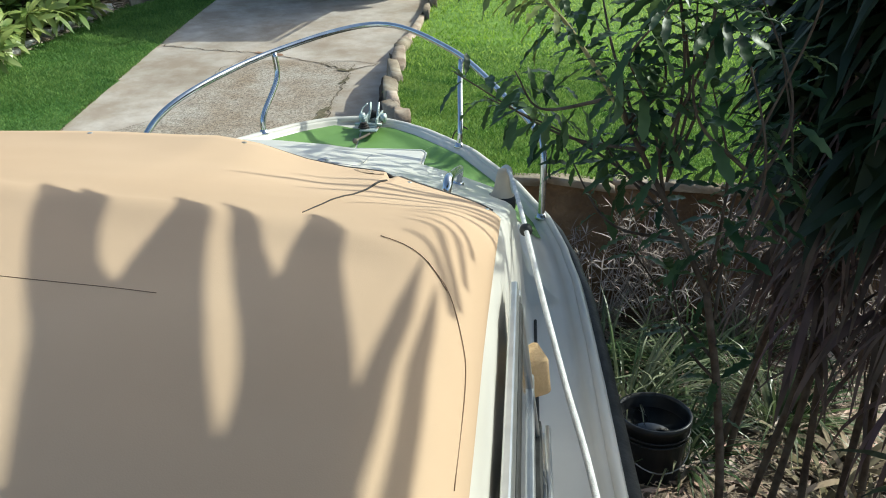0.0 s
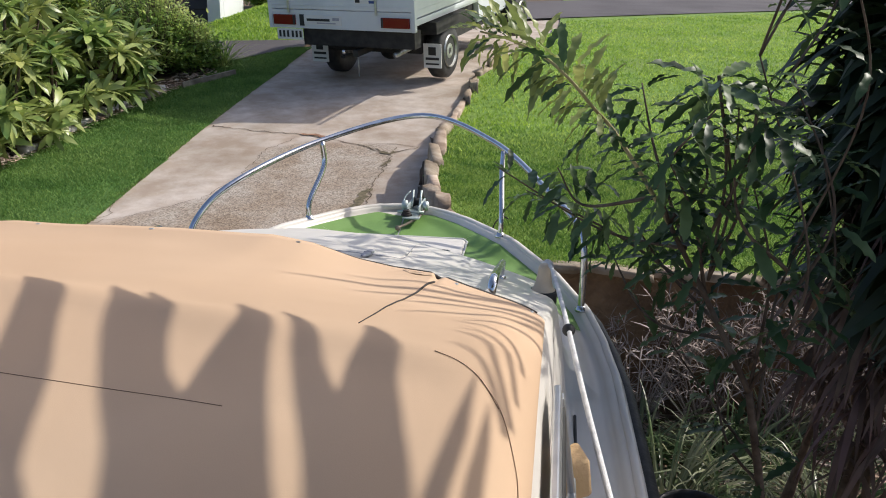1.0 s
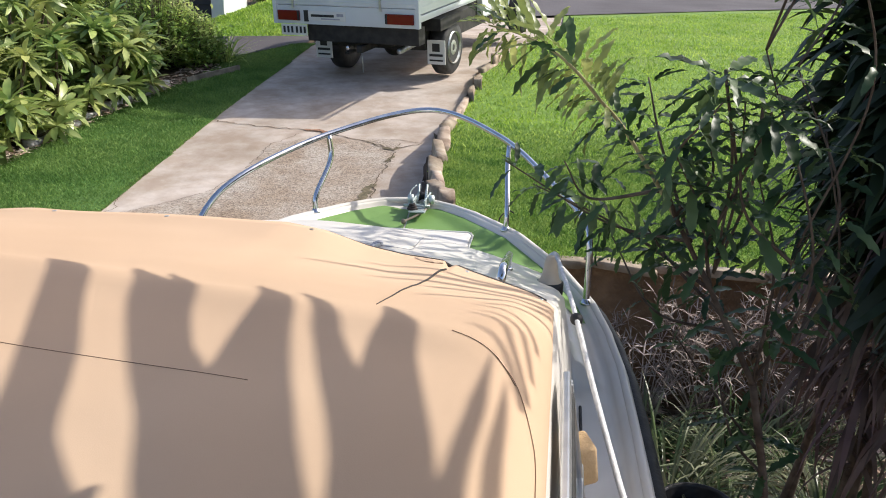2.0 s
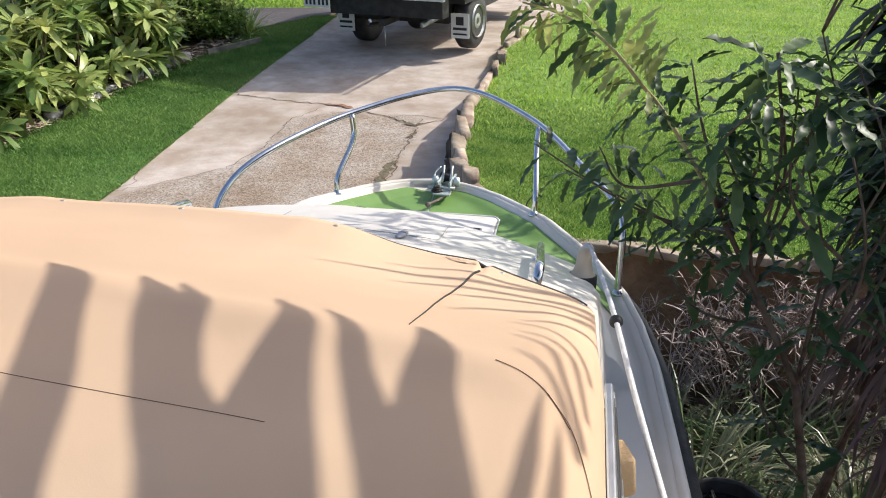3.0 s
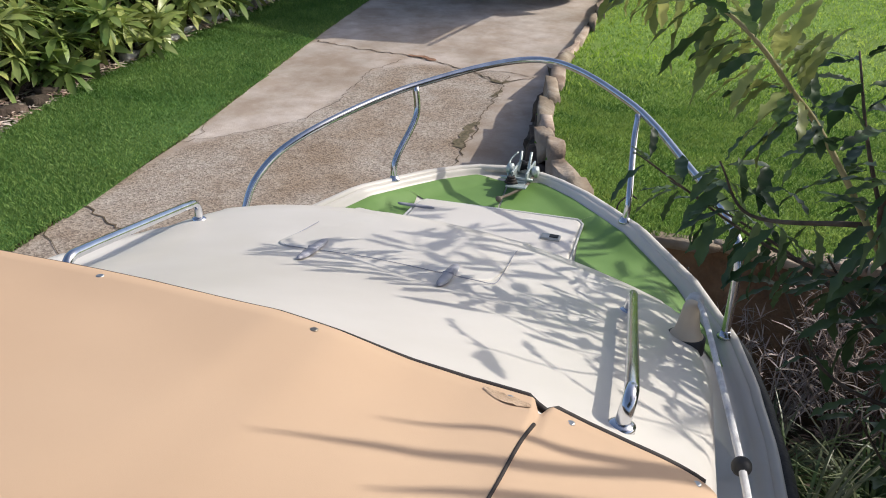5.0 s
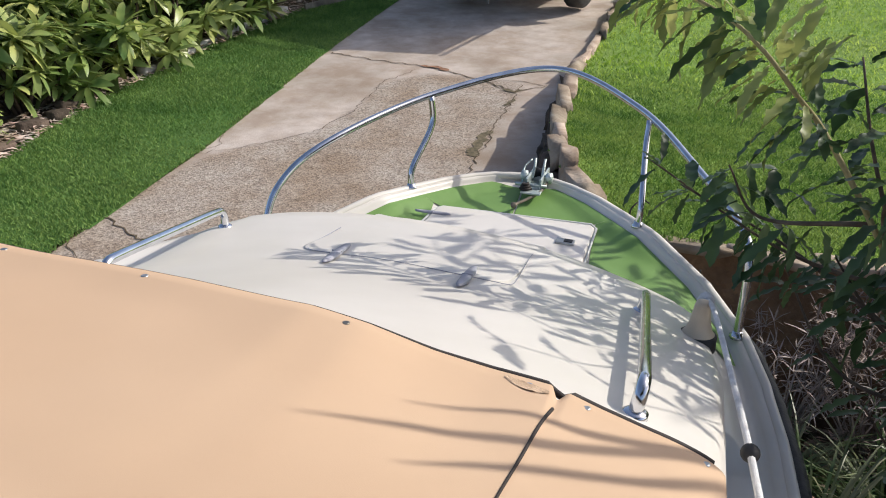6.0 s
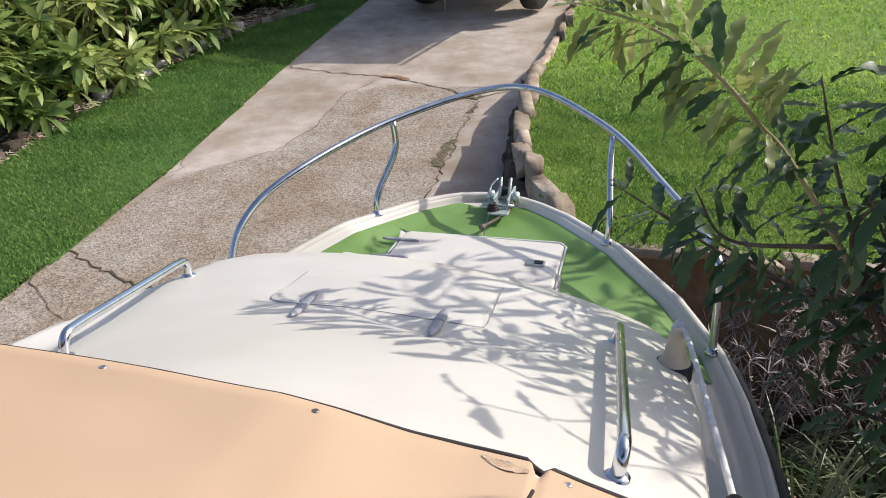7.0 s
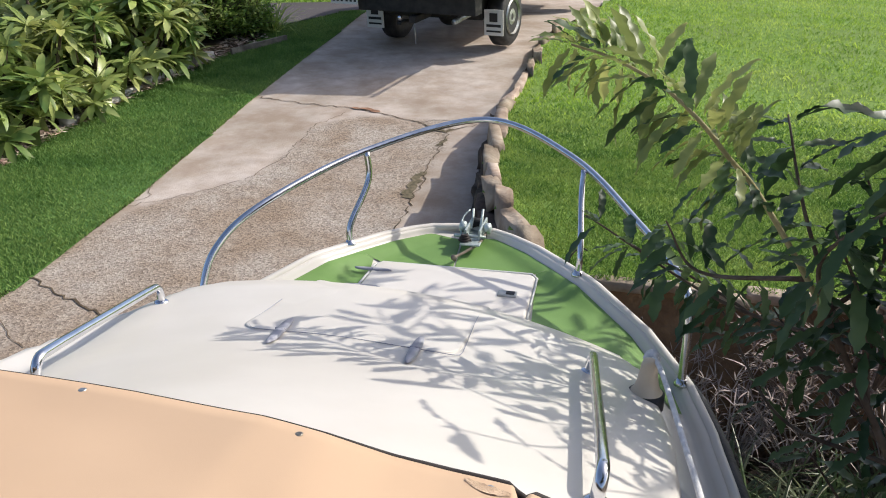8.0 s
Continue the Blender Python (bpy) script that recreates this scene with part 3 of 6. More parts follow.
# ---- the boat ----
BOAT_X = -0.325
GUN = [(-2.2, 0.69), (0, 0.72), (1.5, 0.73), (2.1, 0.75), (2.4, 0.75), (2.6, 0.735), (2.78, 0.70), (2.96, 0.605), (3.16, 0.455), (3.28, 0.37), (3.40, 0.28), (3.49, 0.185), (3.545, 0.10), (3.565, 0.05), (3.57, 0.0)]
SHEER = [(-2.2, 1.55), (0, 1.56), (1.5, 1.585), (2.1, 1.60), (2.55, 1.63), (2.78, 1.665), (2.96, 1.72), (3.16, 1.774), (3.6, 1.784)]
TRUNK = [(-2.2, 0.40), (0.5, 0.475), (1.3, 0.525), (1.6, 0.56), (2.0, 0.60), (2.2, 0.605), (2.41, 0.605), (2.59, 0.545), (2.75, 0.42), (2.86, 0.28), (2.90, 0.20), (2.93, 0.0)]
TRUNK_Z = [(-2.2, 2.20), (0.3, 2.25), (1.0, 2.25), (1.49, 2.198), (1.8, 2.112), (2.03, 2.045), (2.24, 2.0), (2.45, 1.972), (2.56, 1.940), (2.7, 1.855), (2.85, 1.77), (2.93, 1.745), (3.6, 1.74)]
TRUNK_PORT = [(-2.2, 0.76), (1.5, 0.765), (2.0, 0.745), (2.2, 0.705), (2.41, 0.63), (2.59, 0.545), (2.75, 0.47), (2.88, 0.38), (2.95, 0.26), (3.0, 0.0)]
HEEL = [(1.6, 0.0), (2.25, 0.06), (2.7, 0.08), (2.95, 0.06)]
CROWN = [(1.5, 0.10), (1.9, 0.07), (2.3, 0.058), (2.6, 0.062)]
FORE_Z = [(2.3, 1.66), (2.6, 1.685), (2.9, 1.712), (3.25, 1.722), (3.57, 1.757)]


def mid_x(y):
    """The boat's centre line, which bears a few degrees off the driveway."""
    return BOAT_X + 0.065 * (3.1 - y)


def gun_half(y, port):
    """Half the boat's width at the gunwale; the port side swells a little abaft the foredeck."""
    return interp(y, GUN) * (1 + (0.07 * smoothstep(2.75, 2.2, y) if port else 0))


def deck_z(x, y):
    """Height of the moulded deck: a flat foredeck behind a toe rail, rising to the cabin top."""
    h = abs(x - mid_x(y))
    g = gun_half(y, x < mid_x(y))
    zs = interp(y, SHEER)
    lip = smoothstep(0.055, 0.035, g - h)
    zd = zs - 0.022 * (1 - lip)
    if y > 2.3:
        k = smoothstep(0.06, 0.15, g - h)
        zd = zd * (1 - k) + interp(y, FORE_Z) * k
    port = x < mid_x(y)
    e = interp(y, TRUNK_PORT if port else TRUNK) - h
    if y < 3.0:
        zt = interp(y, TRUNK_Z) - interp(y, HEEL) * (x - mid_x(y)) - (interp(y, CROWN) if port else interp(y, [(1.5, 0.10), (2.0, 0.055), (2.56, 0.075)])) * ((min(h, 0.6) if port else h) / 0.5) ** 2
        k = smoothstep(0.0, 0.075, e)
        zd = zd * (1 - k) + max(zt, zd) * k
    return zd


boat = thing("boat", "small white cabin boat with a green foredeck, parked bow uphill", "boat", at=(BOAT_X, 1.0, 0))


def to_boat(ob):
    ob.parent = boat
    ob.matrix_parent_inverse = Matrix.Translation((-BOAT_X, -1.0, 0))
    return ob


def deck_mesh():
    ys = steps((-2.2, 1.0, 16), (1.0, 2.3, 44), (2.3, 3.5, 80), (3.5, 3.569, 14))
    us = [math.sin(math.pi / 2 * k / 50) for k in range(-50, 51)]
    us = [u * 0.45 + 0.55 * k / 50 for u, k in zip(us, range(-50, 51))]
    verts, faces, green = [], [], []
    for y in ys:
        for u in us:
            x = mid_x(y) + u * gun_half(y, u < 0)
            verts.append((x, y, deck_z(x, y)))
    w = len(us)
    for j in range(len(ys) - 1):
        for i in range(w - 1):
            faces.append((j * w + i, j * w + i + 1, (j + 1) * w + i + 1, (j + 1) * w + i))
    return to_boat(raw_part("deck", verts, faces, M["gelcoat"]))


deck = deck_mesh()


def hull_mesh():
    ys = steps((-2.2, 2.3, 12), (2.3, 3.5, 26), (3.5, 3.57, 6))
    prof = [(1.0, 0.0), (1.015, -0.03), (1.0, -0.09), (0.97, -0.35), (0.90, -0.62), (0.45, -0.80), (0.0, -0.92)]
    verts, faces = [], []
    for y in ys:
        z = interp(y, SHEER)
        rake = smoothstep(2.0, 3.57, y)
        for s in (1, -1):
            g = gun_half(y, s < 0)
            for k, (a, d) in enumerate(prof if s == 1 else prof[::-1]):
                f = 1 - rake * 0.55 * min(1, max(0, (-d - 0.05)) / 0.8)
                verts.append((mid_x(y) + s * g * a * f, y - rake * 0.35 * max(0, -d - 0.05), z + d * (1 - 0.32 * rake)))
    w = 2 * len(prof)
    for j in range(len(ys) - 1):
        for i in range(w - 1):
            faces.append((j * w + i, (j + 1) * w + i, (j + 1) * w + i + 1, j * w + i + 1))
    faces.append(tuple(range(w)))
    return to_boat(raw_part("hull", verts, faces, M["hullpaint"]))


hull = hull_mesh()


def edge_line(inset, lift, y0=-2.2, n=60):
    """A line round the whole gunwale, from the stern on one side round the bow to the other."""
    ys = steps((y0, 2.3, 20), (2.3, 3.4, 30), (3.4, 3.57, 14))
    right = [Vector((mid_x(y) + max(0.0, interp(y, GUN) + inset), y + (inset if y > 3.54 else 0), interp(y, SHEER) + lift)) for y in ys]
    left = [Vector((mid_x(p.y) - (p.x - mid_x(p.y)) * gun_half(p.y, True) / max(0.01, gun_half(p.y, False)), p.y, p.z)) for p in right[-2::-1]]
    return right + left


to_boat(tube_part("rub_rail", edge_line(0.020, -0.055), 0.024, M["rubber"], None, 8, "black rubber rub rail"))
to_boat(tube_part("gunwale_moulding", edge_line(-0.012, -0.003), 0.013, M["gelcoat"], None, 8))


# green non-slip fields of the foredeck, each a thin moulded panel on the deck
def green_panel(s):
    table = TRUNK if s > 0 else TRUNK_PORT
    verts, faces = [], []
    for y0, y1, n, inner in ((2.68 if s > 0 else 2.47, 3.268, 60, None), (3.269, 3.50, 24, 0.003)):
        start = len(verts)
        rows = 0
        for k in range(n + 1):
            y = y0 + (y1 - y0) * k / n
            hi = interp(y, GUN) - 0.058
            lo = inner if inner is not None else max(interp(y, table) + 0.012, 0.268 if y > 2.88 else 0)
            if hi < lo + 0.004:
                lo = max(0.0, hi - 0.004)
            for c in range(13):
                h = lo + (hi - lo) * c / 12
                x = mid_x(y) + s * h
                verts.append((x, y, deck_z(x, y) + 0.004))
            rows += 1
        for r in range(rows - 1):
            for c in range(12):
                a = start + r * 13 + c
                faces.append((a, a + 1, a + 14, a + 13) if s > 0 else (a + 1, a, a + 13, a + 14))
    return to_boat(raw_part("green_panel", verts, faces, M["green"], label="green painted non-slip panel"))


green_panel(1)
green_panel(-1)


# a lid: a rounded slab that follows the deck
def lid(name, x0, x1, y0, y1, r, rise, mat, label, shade=None):
    n = 6
    out = []
    for cx, cy, a0 in ((x1 - r, y1 - r, 0), (x0 + r, y1 - r, 90), (x0 + r, y0 + r, 180), (x1 - r, y0 + r, 270)):
        for k in range(n + 1):
            a = radians(a0 + 90 * k / n)
            out.append((cx + r * math.cos(a), cy + r * math.sin(a)))
    cx, cy = (x0 + x1) / 2, (y0 + y1) / 2
    verts, faces = [], []
    rings = [(1.0, -0.01), (1.0, rise * 0.55), (0.985, rise * 0.9), (0.965, rise), (0.7, rise), (0.4, rise), (0.1, rise)]
    for s, dz in rings:
        for x, y in out:
            px, py = cx + (x - cx) * s, cy + (y - cy) * s
            verts.append((px, py, deck_z(px, py) + dz))
    m = len(out)
    for j in range(len(rings) - 1):
        for k in range(m):
            k2 = (k + 1) % m
            faces.append((j * m + k, j * m + k2, (j + 1) * m + k2, (j + 1) * m + k))
    faces.append(tuple((len(rings) - 1) * m + k for k in range(m)))
    return to_boat(raw_part(name, verts, faces, mat, label=label))


locker = lid("anchor_locker_lid", -0.587, -0.066, 2.90, 3.262, 0.03, 0.016, M["gelcoat"], "white anchor locker lid with rounded corners")
seam = [(x, y, deck_z(x, y) + 0.007) for x, y in
        [(-0.592, 2.92), (-0.592, 3.24), (-0.57, 3.267), (-0.08, 3.267), (-0.061, 3.24), (-0.061, 2.92)]]
to_boat(tube_part("lid_gasket", seam, 0.004, M["platewhite"], None, 6))
hatch = lid("cabin_hatch", -0.537, -0.112, 2.105, 2.60, 0.05, 0.0035, M["gelcoat"], "white cabin hatch with two hinges")
hs = []
for x, y in [(-0.131, 2.60), (-0.118, 2.40), (-0.107, 2.20), (-0.103, 2.128), (-0.112, 2.108), (-0.15, 2.100), (-0.33, 2.098), (-0.47, 2.100), (-0.512, 2.116), (-0.530, 2.16), (-0.536, 2.25), (-0.536, 2.33)]:
    hs.append((x, y, deck_z(x, y) + 0.0025))
to_boat(tube_part("hatch_gap", spline(hs, 4), 0.0009, M["greyplastic"], None, 6, "thin shadow gap round the hatch"))


def strap_hinge(x, y, length, width, turn, parent_thing, lift=0.0):
    """A long oval hinge leaf with a knuckle across its middle."""
    bm = bmesh.new()
    n = 20
    rings = []
    for zlift, s in ((0.0, 1.0), (0.003, 1.0), (0.0055, 0.85)):
        ring = []
        for k in range(n):
            a = 2 * math.pi * k / n
            px = math.copysign(abs(math.cos(a)) ** 0.7, math.cos(a)) * width / 2 * s * (1 - 0.25 * abs(math.sin(a)) ** 3)
            py = math.copysign(abs(math.sin(a)) ** 0.7, math.sin(a)) * length / 2 * s
            c, sn = math.cos(turn), math.sin(turn)
            wx, wy = x + px * c - py * sn, y + px * sn + py * c
            ring.append(bm.verts.new((wx, wy, deck_z(wx, wy) + 0.003 + lift + zlift)))
        rings.append(ring)
    for a, b in zip(rings, rings[1:]):
        for k in range(n):
            bm.faces.new((a[k], a[(k + 1) % n], b[(k + 1) % n], b[k]))
    bm.faces.new(rings[-1])
    ob = to_boat(part("hinge", bm, M["greyplastic"], None, "grey plastic hinge"))
    dx, dy = math.cos(turn) * width * 0.5, math.sin(turn) * width * 0.5
    v, f = tube_data([(x - dx, y - dy, deck_z(x, y) + lift + 0.0075), (x + dx, y + dy, deck_z(x, y) + lift + 0.0075)], 0.003, 8)
    pin = raw_part("hinge_pin", v, f, M["greyplastic"])
    to_boat(pin)
    return ob


strap_hinge(-0.443, 2.095, 0.19, 0.019, 0.14, hatch)
strap_hinge(-0.181, 2.085, 0.20, 0.019, 0.09, hatch)
for yy in (3.18, 3.045):
    strap_hinge(-0.580, yy, 0.12, 0.016, math.pi / 2 + 0.05, locker, 0.0135)

# latch of the locker lid
lz = deck_z(-0.137, 3.09) + 0.017
latch = to_boat(box_part("latch", (-0.165, 3.072, lz - 0.004), (-0.108, 3.112, lz + 0.005), M["dullsteel"], None, 0.003, "steel lift latch"))
to_boat(box_part("latch_well", (-0.140, 3.080, lz + 0.004), (-0.114, 3.104, lz + 0.0075), M["ink"], None, 0.002))

# bow rail with its posts
R = 0.011
rail_pts = [(-1.003, 2.822, 1.705), (-0.985, 2.905, 1.856), (-0.883, 3.047, 1.971), (-0.661, 3.425, 2.068), (-0.306, 3.663, 2.145),
            (0.012, 3.448, 2.083), (0.228, 3.131, 1.978), (0.332, 2.892, 1.925), (0.361, 2.80, 1.865), (0.363, 2.78, 1.655)]
bow_rail = to_boat(tube_part("bow_rail", spline(rail_pts, 10), R, M["chrome"], None, 12, "polished stainless bow rail"))
posts = [[(-0.690, 3.285, 1.775), (-0.690, 3.295, 1.845), (-0.660, 3.40, 1.965), (-0.668, 3.41, 2.062)],
         [(0.064, 3.205, 1.770), (0.066, 3.215, 1.85), (0.052, 3.345, 1.985), (0.052, 3.385, 2.06)]]
for pts in posts:
    to_boat(tube_part("rail_post", spline(pts, 6), R * 0.95, M["chrome"], None, 10))
for px, py in [posts[0][0][:2], posts[1][0][:2], (0.363, 2.78), (-1.003, 2.822)]:
    to_boat(part("post_foot", lathe(bmesh.new(), [(0.020, -0.004), (0.020, 0.003), (0.014, 0.007), (0.0125, 0.014)], 20, (px, py, deck_z(px, py) + 0.001)), M["chrome"]))


# grab rails on the cabin top
def grab_rail(s):
    xa, ya, xb, yb = (0.128, 2.275, 0.154, 1.585) if s > 0 else (-0.822, 2.325, -0.733, 1.79)
    a, b = Vector((xa, ya, deck_z(xa, ya))), Vector((xb, yb, deck_z(xb, yb)))
    up = Vector((0.006 if s > 0 else 0, 0, 0.042))
    d = (b - a).normalized()
    r = 0.03

    def bend(p, d):
        """The quarter round from a foot up into the straight bar."""
        return [p, p + up * 0.25] + [p + up * (1 - 0.72 * (1 - math.sin(q))) + d * r * (1 - math.cos(q)) for q in (k * math.pi / 12 for k in range(1, 7))]
    pts = bend(a, d) + [a + (b - a) * k / 6 + up * 1.02 for k in range(1, 6)] + bend(b, -d)[::-1]
    rail = to_boat(tube_part("grab_rail", pts, 0.0088, M["chrome"], None, 12, "polished stainless grab rail"))
    for p in (a, b):
        to_boat(part("rail_foot", lathe(bmesh.new(), [(0.016, -0.006), (0.016, 0.002), (0.013, 0.004), (0.009, 0.006)], 20, (p.x, p.y, p.z + 0.001)), M["chrome"]))


grab_rail(1)
grab_rail(-1)

# cream vent horn on the cabin's shoulder
vx, vy = 0.243, 2.262
vz = deck_z(vx, vy) + 0.008
to_boat(part("vent", lathe(bmesh.new(), [(0.031, -0.010), (0.031, 0.003), (0.026, 0.008), (0.021, 0.024), (0.0175, 0.045), (0.015, 0.062), (0.012, 0.070), (0.006, 0.073)], 24, (vx, vy, vz)), M["cream"], None, "aged cream plastic vent horn"))
to_boat(part("vent_gasket", lathe(bmesh.new(), [(0.036, -0.030), (0.036, 0.0), (0.030, 0.003)], 24, (vx, vy, vz)), M["rubber"]))

# bow roller: a galvanised bracket with two upright pins, drums, a cross bar and a coil of cord
rx, ry, rz = BOAT_X + 0.02, 3.50, 1.772
to_boat(box_part("roller_base", (rx - 0.034, ry - 0.12, rz), (rx + 0.034, ry + 0.09, rz + 0.006), M["galv"], None, 0.002))
for s in (-1, 1):
    to_boat(box_part("roller_cheek", (-0.0035, -0.07, 0.0), (0.0035, 0.09, 0.040), M["galv"], None, 0.002, m=pose(rx + s * 0.024, ry, rz, 0, 0, 0)))
    v, f = tube_data([(rx + s * 0.017, ry + 0.0, rz + 0.022), (rx + s * 0.016, ry + 0.030, rz + 0.052), (rx + s * 0.017, ry + 0.044, rz + 0.082)], [0.0055, 0.005, 0.0045], 8)
    to_boat(raw_part("roller_pin", v, f, M["galv"]))
    v, f = tube_data([(rx + s * 0.030, ry - 0.005, rz + 0.030), (rx + s * 0.034, ry - 0.005, rz + 0.030), (rx + s * 0.052, ry - 0.005, rz + 0.030), (rx + s * 0.056, ry - 0.005, rz + 0.030)], [0.010, 0.019, 0.019, 0.008], 16)
    to_boat(raw_part("drum", v, f, M["galv"]))
v, f = tube_data([(rx - 0.062, ry - 0.062, rz + 0.016), (rx + 0.045, ry - 0.062, rz + 0.016)], 0.006, 8)
to_boat(raw_part("cross_bar", v, f, M["galv"]))
v, f = tube_data([(rx - 0.018, ry + 0.05, rz + 0.03), (rx, ry + 0.05, rz + 0.03), (rx + 0.018, ry + 0.05, rz + 0.03)], [0.022, 0.014, 0.022], 14)
to_boat(raw_part("roller", v, f, M["rubber"]))
coil = [(rx - 0.022 + (0.020 - 0.0003 * k) * math.cos(k * 0.5), ry - 0.088 + (0.020 - 0.0003 * k) * math.sin(k * 0.5), rz + 0.006 + 0.0006 * k) for k in range(40)]
to_boat(tube_part("cord_coil", coil, 0.0045, M["blackcord"], None, 6, "coil of dark cord"))
to_boat(tube_part("brace_wire", spline([(rx - 0.045, ry - 0.03, rz + 0.01), (rx - 0.05, ry + 0.02, rz + 0.05), (rx - 0.03, ry + 0.05, rz + 0.075)], 5), 0.0035, M["galv"], None, 6))
to_boat(tube_part("cord_tail", spline([(rx + 0.040, ry - 0.005, rz + 0.02), (rx + 0.030, ry - 0.08, rz + 0.004), (rx - 0.005, ry - 0.14, rz - 0.010), (rx - 0.032, ry - 0.185, rz - 0.016), (rx - 0.040, ry - 0.205, rz - 0.018)], 6), [0.005] * 19 + [0.007, 0.011, 0.012, 0.010, 0.007, 0.004], M["timber"], None, 8))
# cord ties round the gunwale
for pts in ([(0.258, 3.012, deck_z(0.25, 3.01) + 0.006), (0.262, 3.008, 1.700), (0.278, 3.003, 1.712), (0.296, 2.998, 1.70), (0.30, 2.996, 1.67)],
            [(0.030, 3.315, 1.757), (0.034, 3.325, 1.79), (0.062, 3.352, 1.812), (0.085, 3.345, 1.806)], [(0.030, 3.315, 1.757), (0.040, 3.29, 1.762), (0.060, 3.285, 1.765)]):
    to_boat(tube_part("cord_tie", spline(pts, 5), 0.0028, M["blackcord"], None, 6, "thin black cord tie"))


# cabin side window on the starboard side
def window_side():
    w = to_boat(new("cabin_window"))
    tagged(w, "aluminium framed sliding cabin window")
    lean = 9.5
    base = pose(0.350, 0.0, 1.635, 0, -lean, 0)

    def bar(name, lo, hi, mat, bevel=0.003):
        o = box_part(name, lo, hi, mat, w, bevel, m=base)
        return o
    bar("window_frame", (-0.014, -1.5, 0.0), (0.012, 1.56, 0.035), M["aluminium"])
    bar("window_frame", (-0.005, -1.5, 0.395), (0.007, 1.40, 0.425), M["aluminium"])
    bar("window_seal", (-0.008, -1.5, 0.37), (0.010, 1.39, 0.392), M["rubber"])
    bar("window_frame", (-0.006, -1.5, 0.215), (0.010, 1.45, 0.228), M["aluminium"])
    bar("window_seal", (-0.006, -1.5, 0.12), (0.012, 1.45, 0.135), M["rubber"])
    for y in (1.40, 0.55, -0.4):
        bar("window_frame", (-0.008, y, 0.03), (0.009, y + 0.022, 0.40), M["aluminium"])
    bar("pane", (-0.004, -1.5, 0.03), (0.003, 1.42, 0.40), M["darkglass"], 0)
    bar("track", (0.012, -1.5, 0.045), (0.022, 1.55, 0.058), M["aluminium"])
    return w


window_side()

# trailer under the hull
trailer = thing("boat_trailer", "galvanised steel boat trailer under the hull", "trailer", at=(BOAT_X, 0, 0))
for s in (-1, 1):
    tube = [(BOAT_X + s * 0.55, -2.3, 0.42), (BOAT_X + s * 0.55, 1.2, 0.50), (BOAT_X + s * 0.05, 3.4, 0.72)]
    o = tube_part("trailer_rail", tube, 0.035, M["dullsteel"], trailer, 8)
    o.matrix_parent_inverse = Matrix.Translation((-BOAT_X, 0, 0))
    v, f = tube_data([(BOAT_X + s * 0.45, -2.1, 0.66), (BOAT_X + s * 0.42, 2.0, 0.80)], 0.05, 8)
    o = raw_part("bunk", v, f, M["timber"], trailer)
    o.matrix_parent_inverse = Matrix.Translation((-BOAT_X, 0, 0))
    bm = bmesh.new()
    g = lathe(bm, [(0.10, -0.07), (0.24, -0.08), (0.28, -0.05), (0.28, 0.05), (0.24, 0.08), (0.10, 0.07)], 28)
    bmesh.ops.transform(bm, matrix=pose(BOAT_X + s * 0.72, -0.4, slope_z(-0.4) + 0.28, 0, 90, 0), verts=bm.verts)
    o = part("trailer_wheel", bm, M["rubber"], trailer)
    o.matrix_parent_inverse = Matrix.Translation((-BOAT_X, 0, 0))
v, f = tube_data([(BOAT_X - 0.7, -0.4, slope_z(-0.4) + 0.28), (BOAT_X + 0.7, -0.4, slope_z(-0.4) + 0.28)], 0.03, 8)
o = raw_part("axle", v, f, M["dullsteel"], trailer)
o.matrix_parent_inverse = Matrix.Translation((-BOAT_X, 0, 0))
for yy, zz in ((-2.0, 0.44), (1.2, 0.52)):
    v, f = tube_data([(BOAT_X - 0.55, yy, zz), (BOAT_X + 0.55, yy, zz)], 0.03, 8)
    o = raw_part("crossbar", v, f, M["dullsteel"], trailer)
    o.matrix_parent_inverse = Matrix.Translation((-BOAT_X, 0, 0))
v, f = tube_data([(BOAT_X, 3.4, 0.70), (BOAT_X, 3.4, slope_z(3.4))], 0.03, 8)
o = raw_part("jockey_post", v, f, M["dullsteel"], trailer)
o.matrix_parent_inverse = Matrix.Translation((-BOAT_X, 0, 0))

# ---- canvas cover over the cabin ----
COVER_Z = [(-1.2, 2.24), (-0.6, 2.28), (0.3, 2.305), (0.80, 2.312), (0.97, 2.314), (1.10, 2.30), (1.30, 2.272), (1.50, 2.245)]


COVER_X = -0.36


HEM_Y = [(-1.0, 1.545), (-0.7, 1.53), (-0.36, 1.485), (-0.2, 1.462), (-0.13, 1.461), (-0.06, 1.477), (0, 1.485), (0.07, 1.482), (0.17, 1.482), (0.255, 1.485)]
HEM_Z = [(-1.0, 2.20), (-0.7, 2.230), (-0.36, 2.250), (-0.2, 2.254), (-0.13, 2.243), (-0.06, 2.216), (0, 2.201), (0.07, 2.197), (0.12, 2.181), (0.17, 2.168), (0.255, 2.145)]


def cover_front(x):
    return interp(x, HEM_Y)


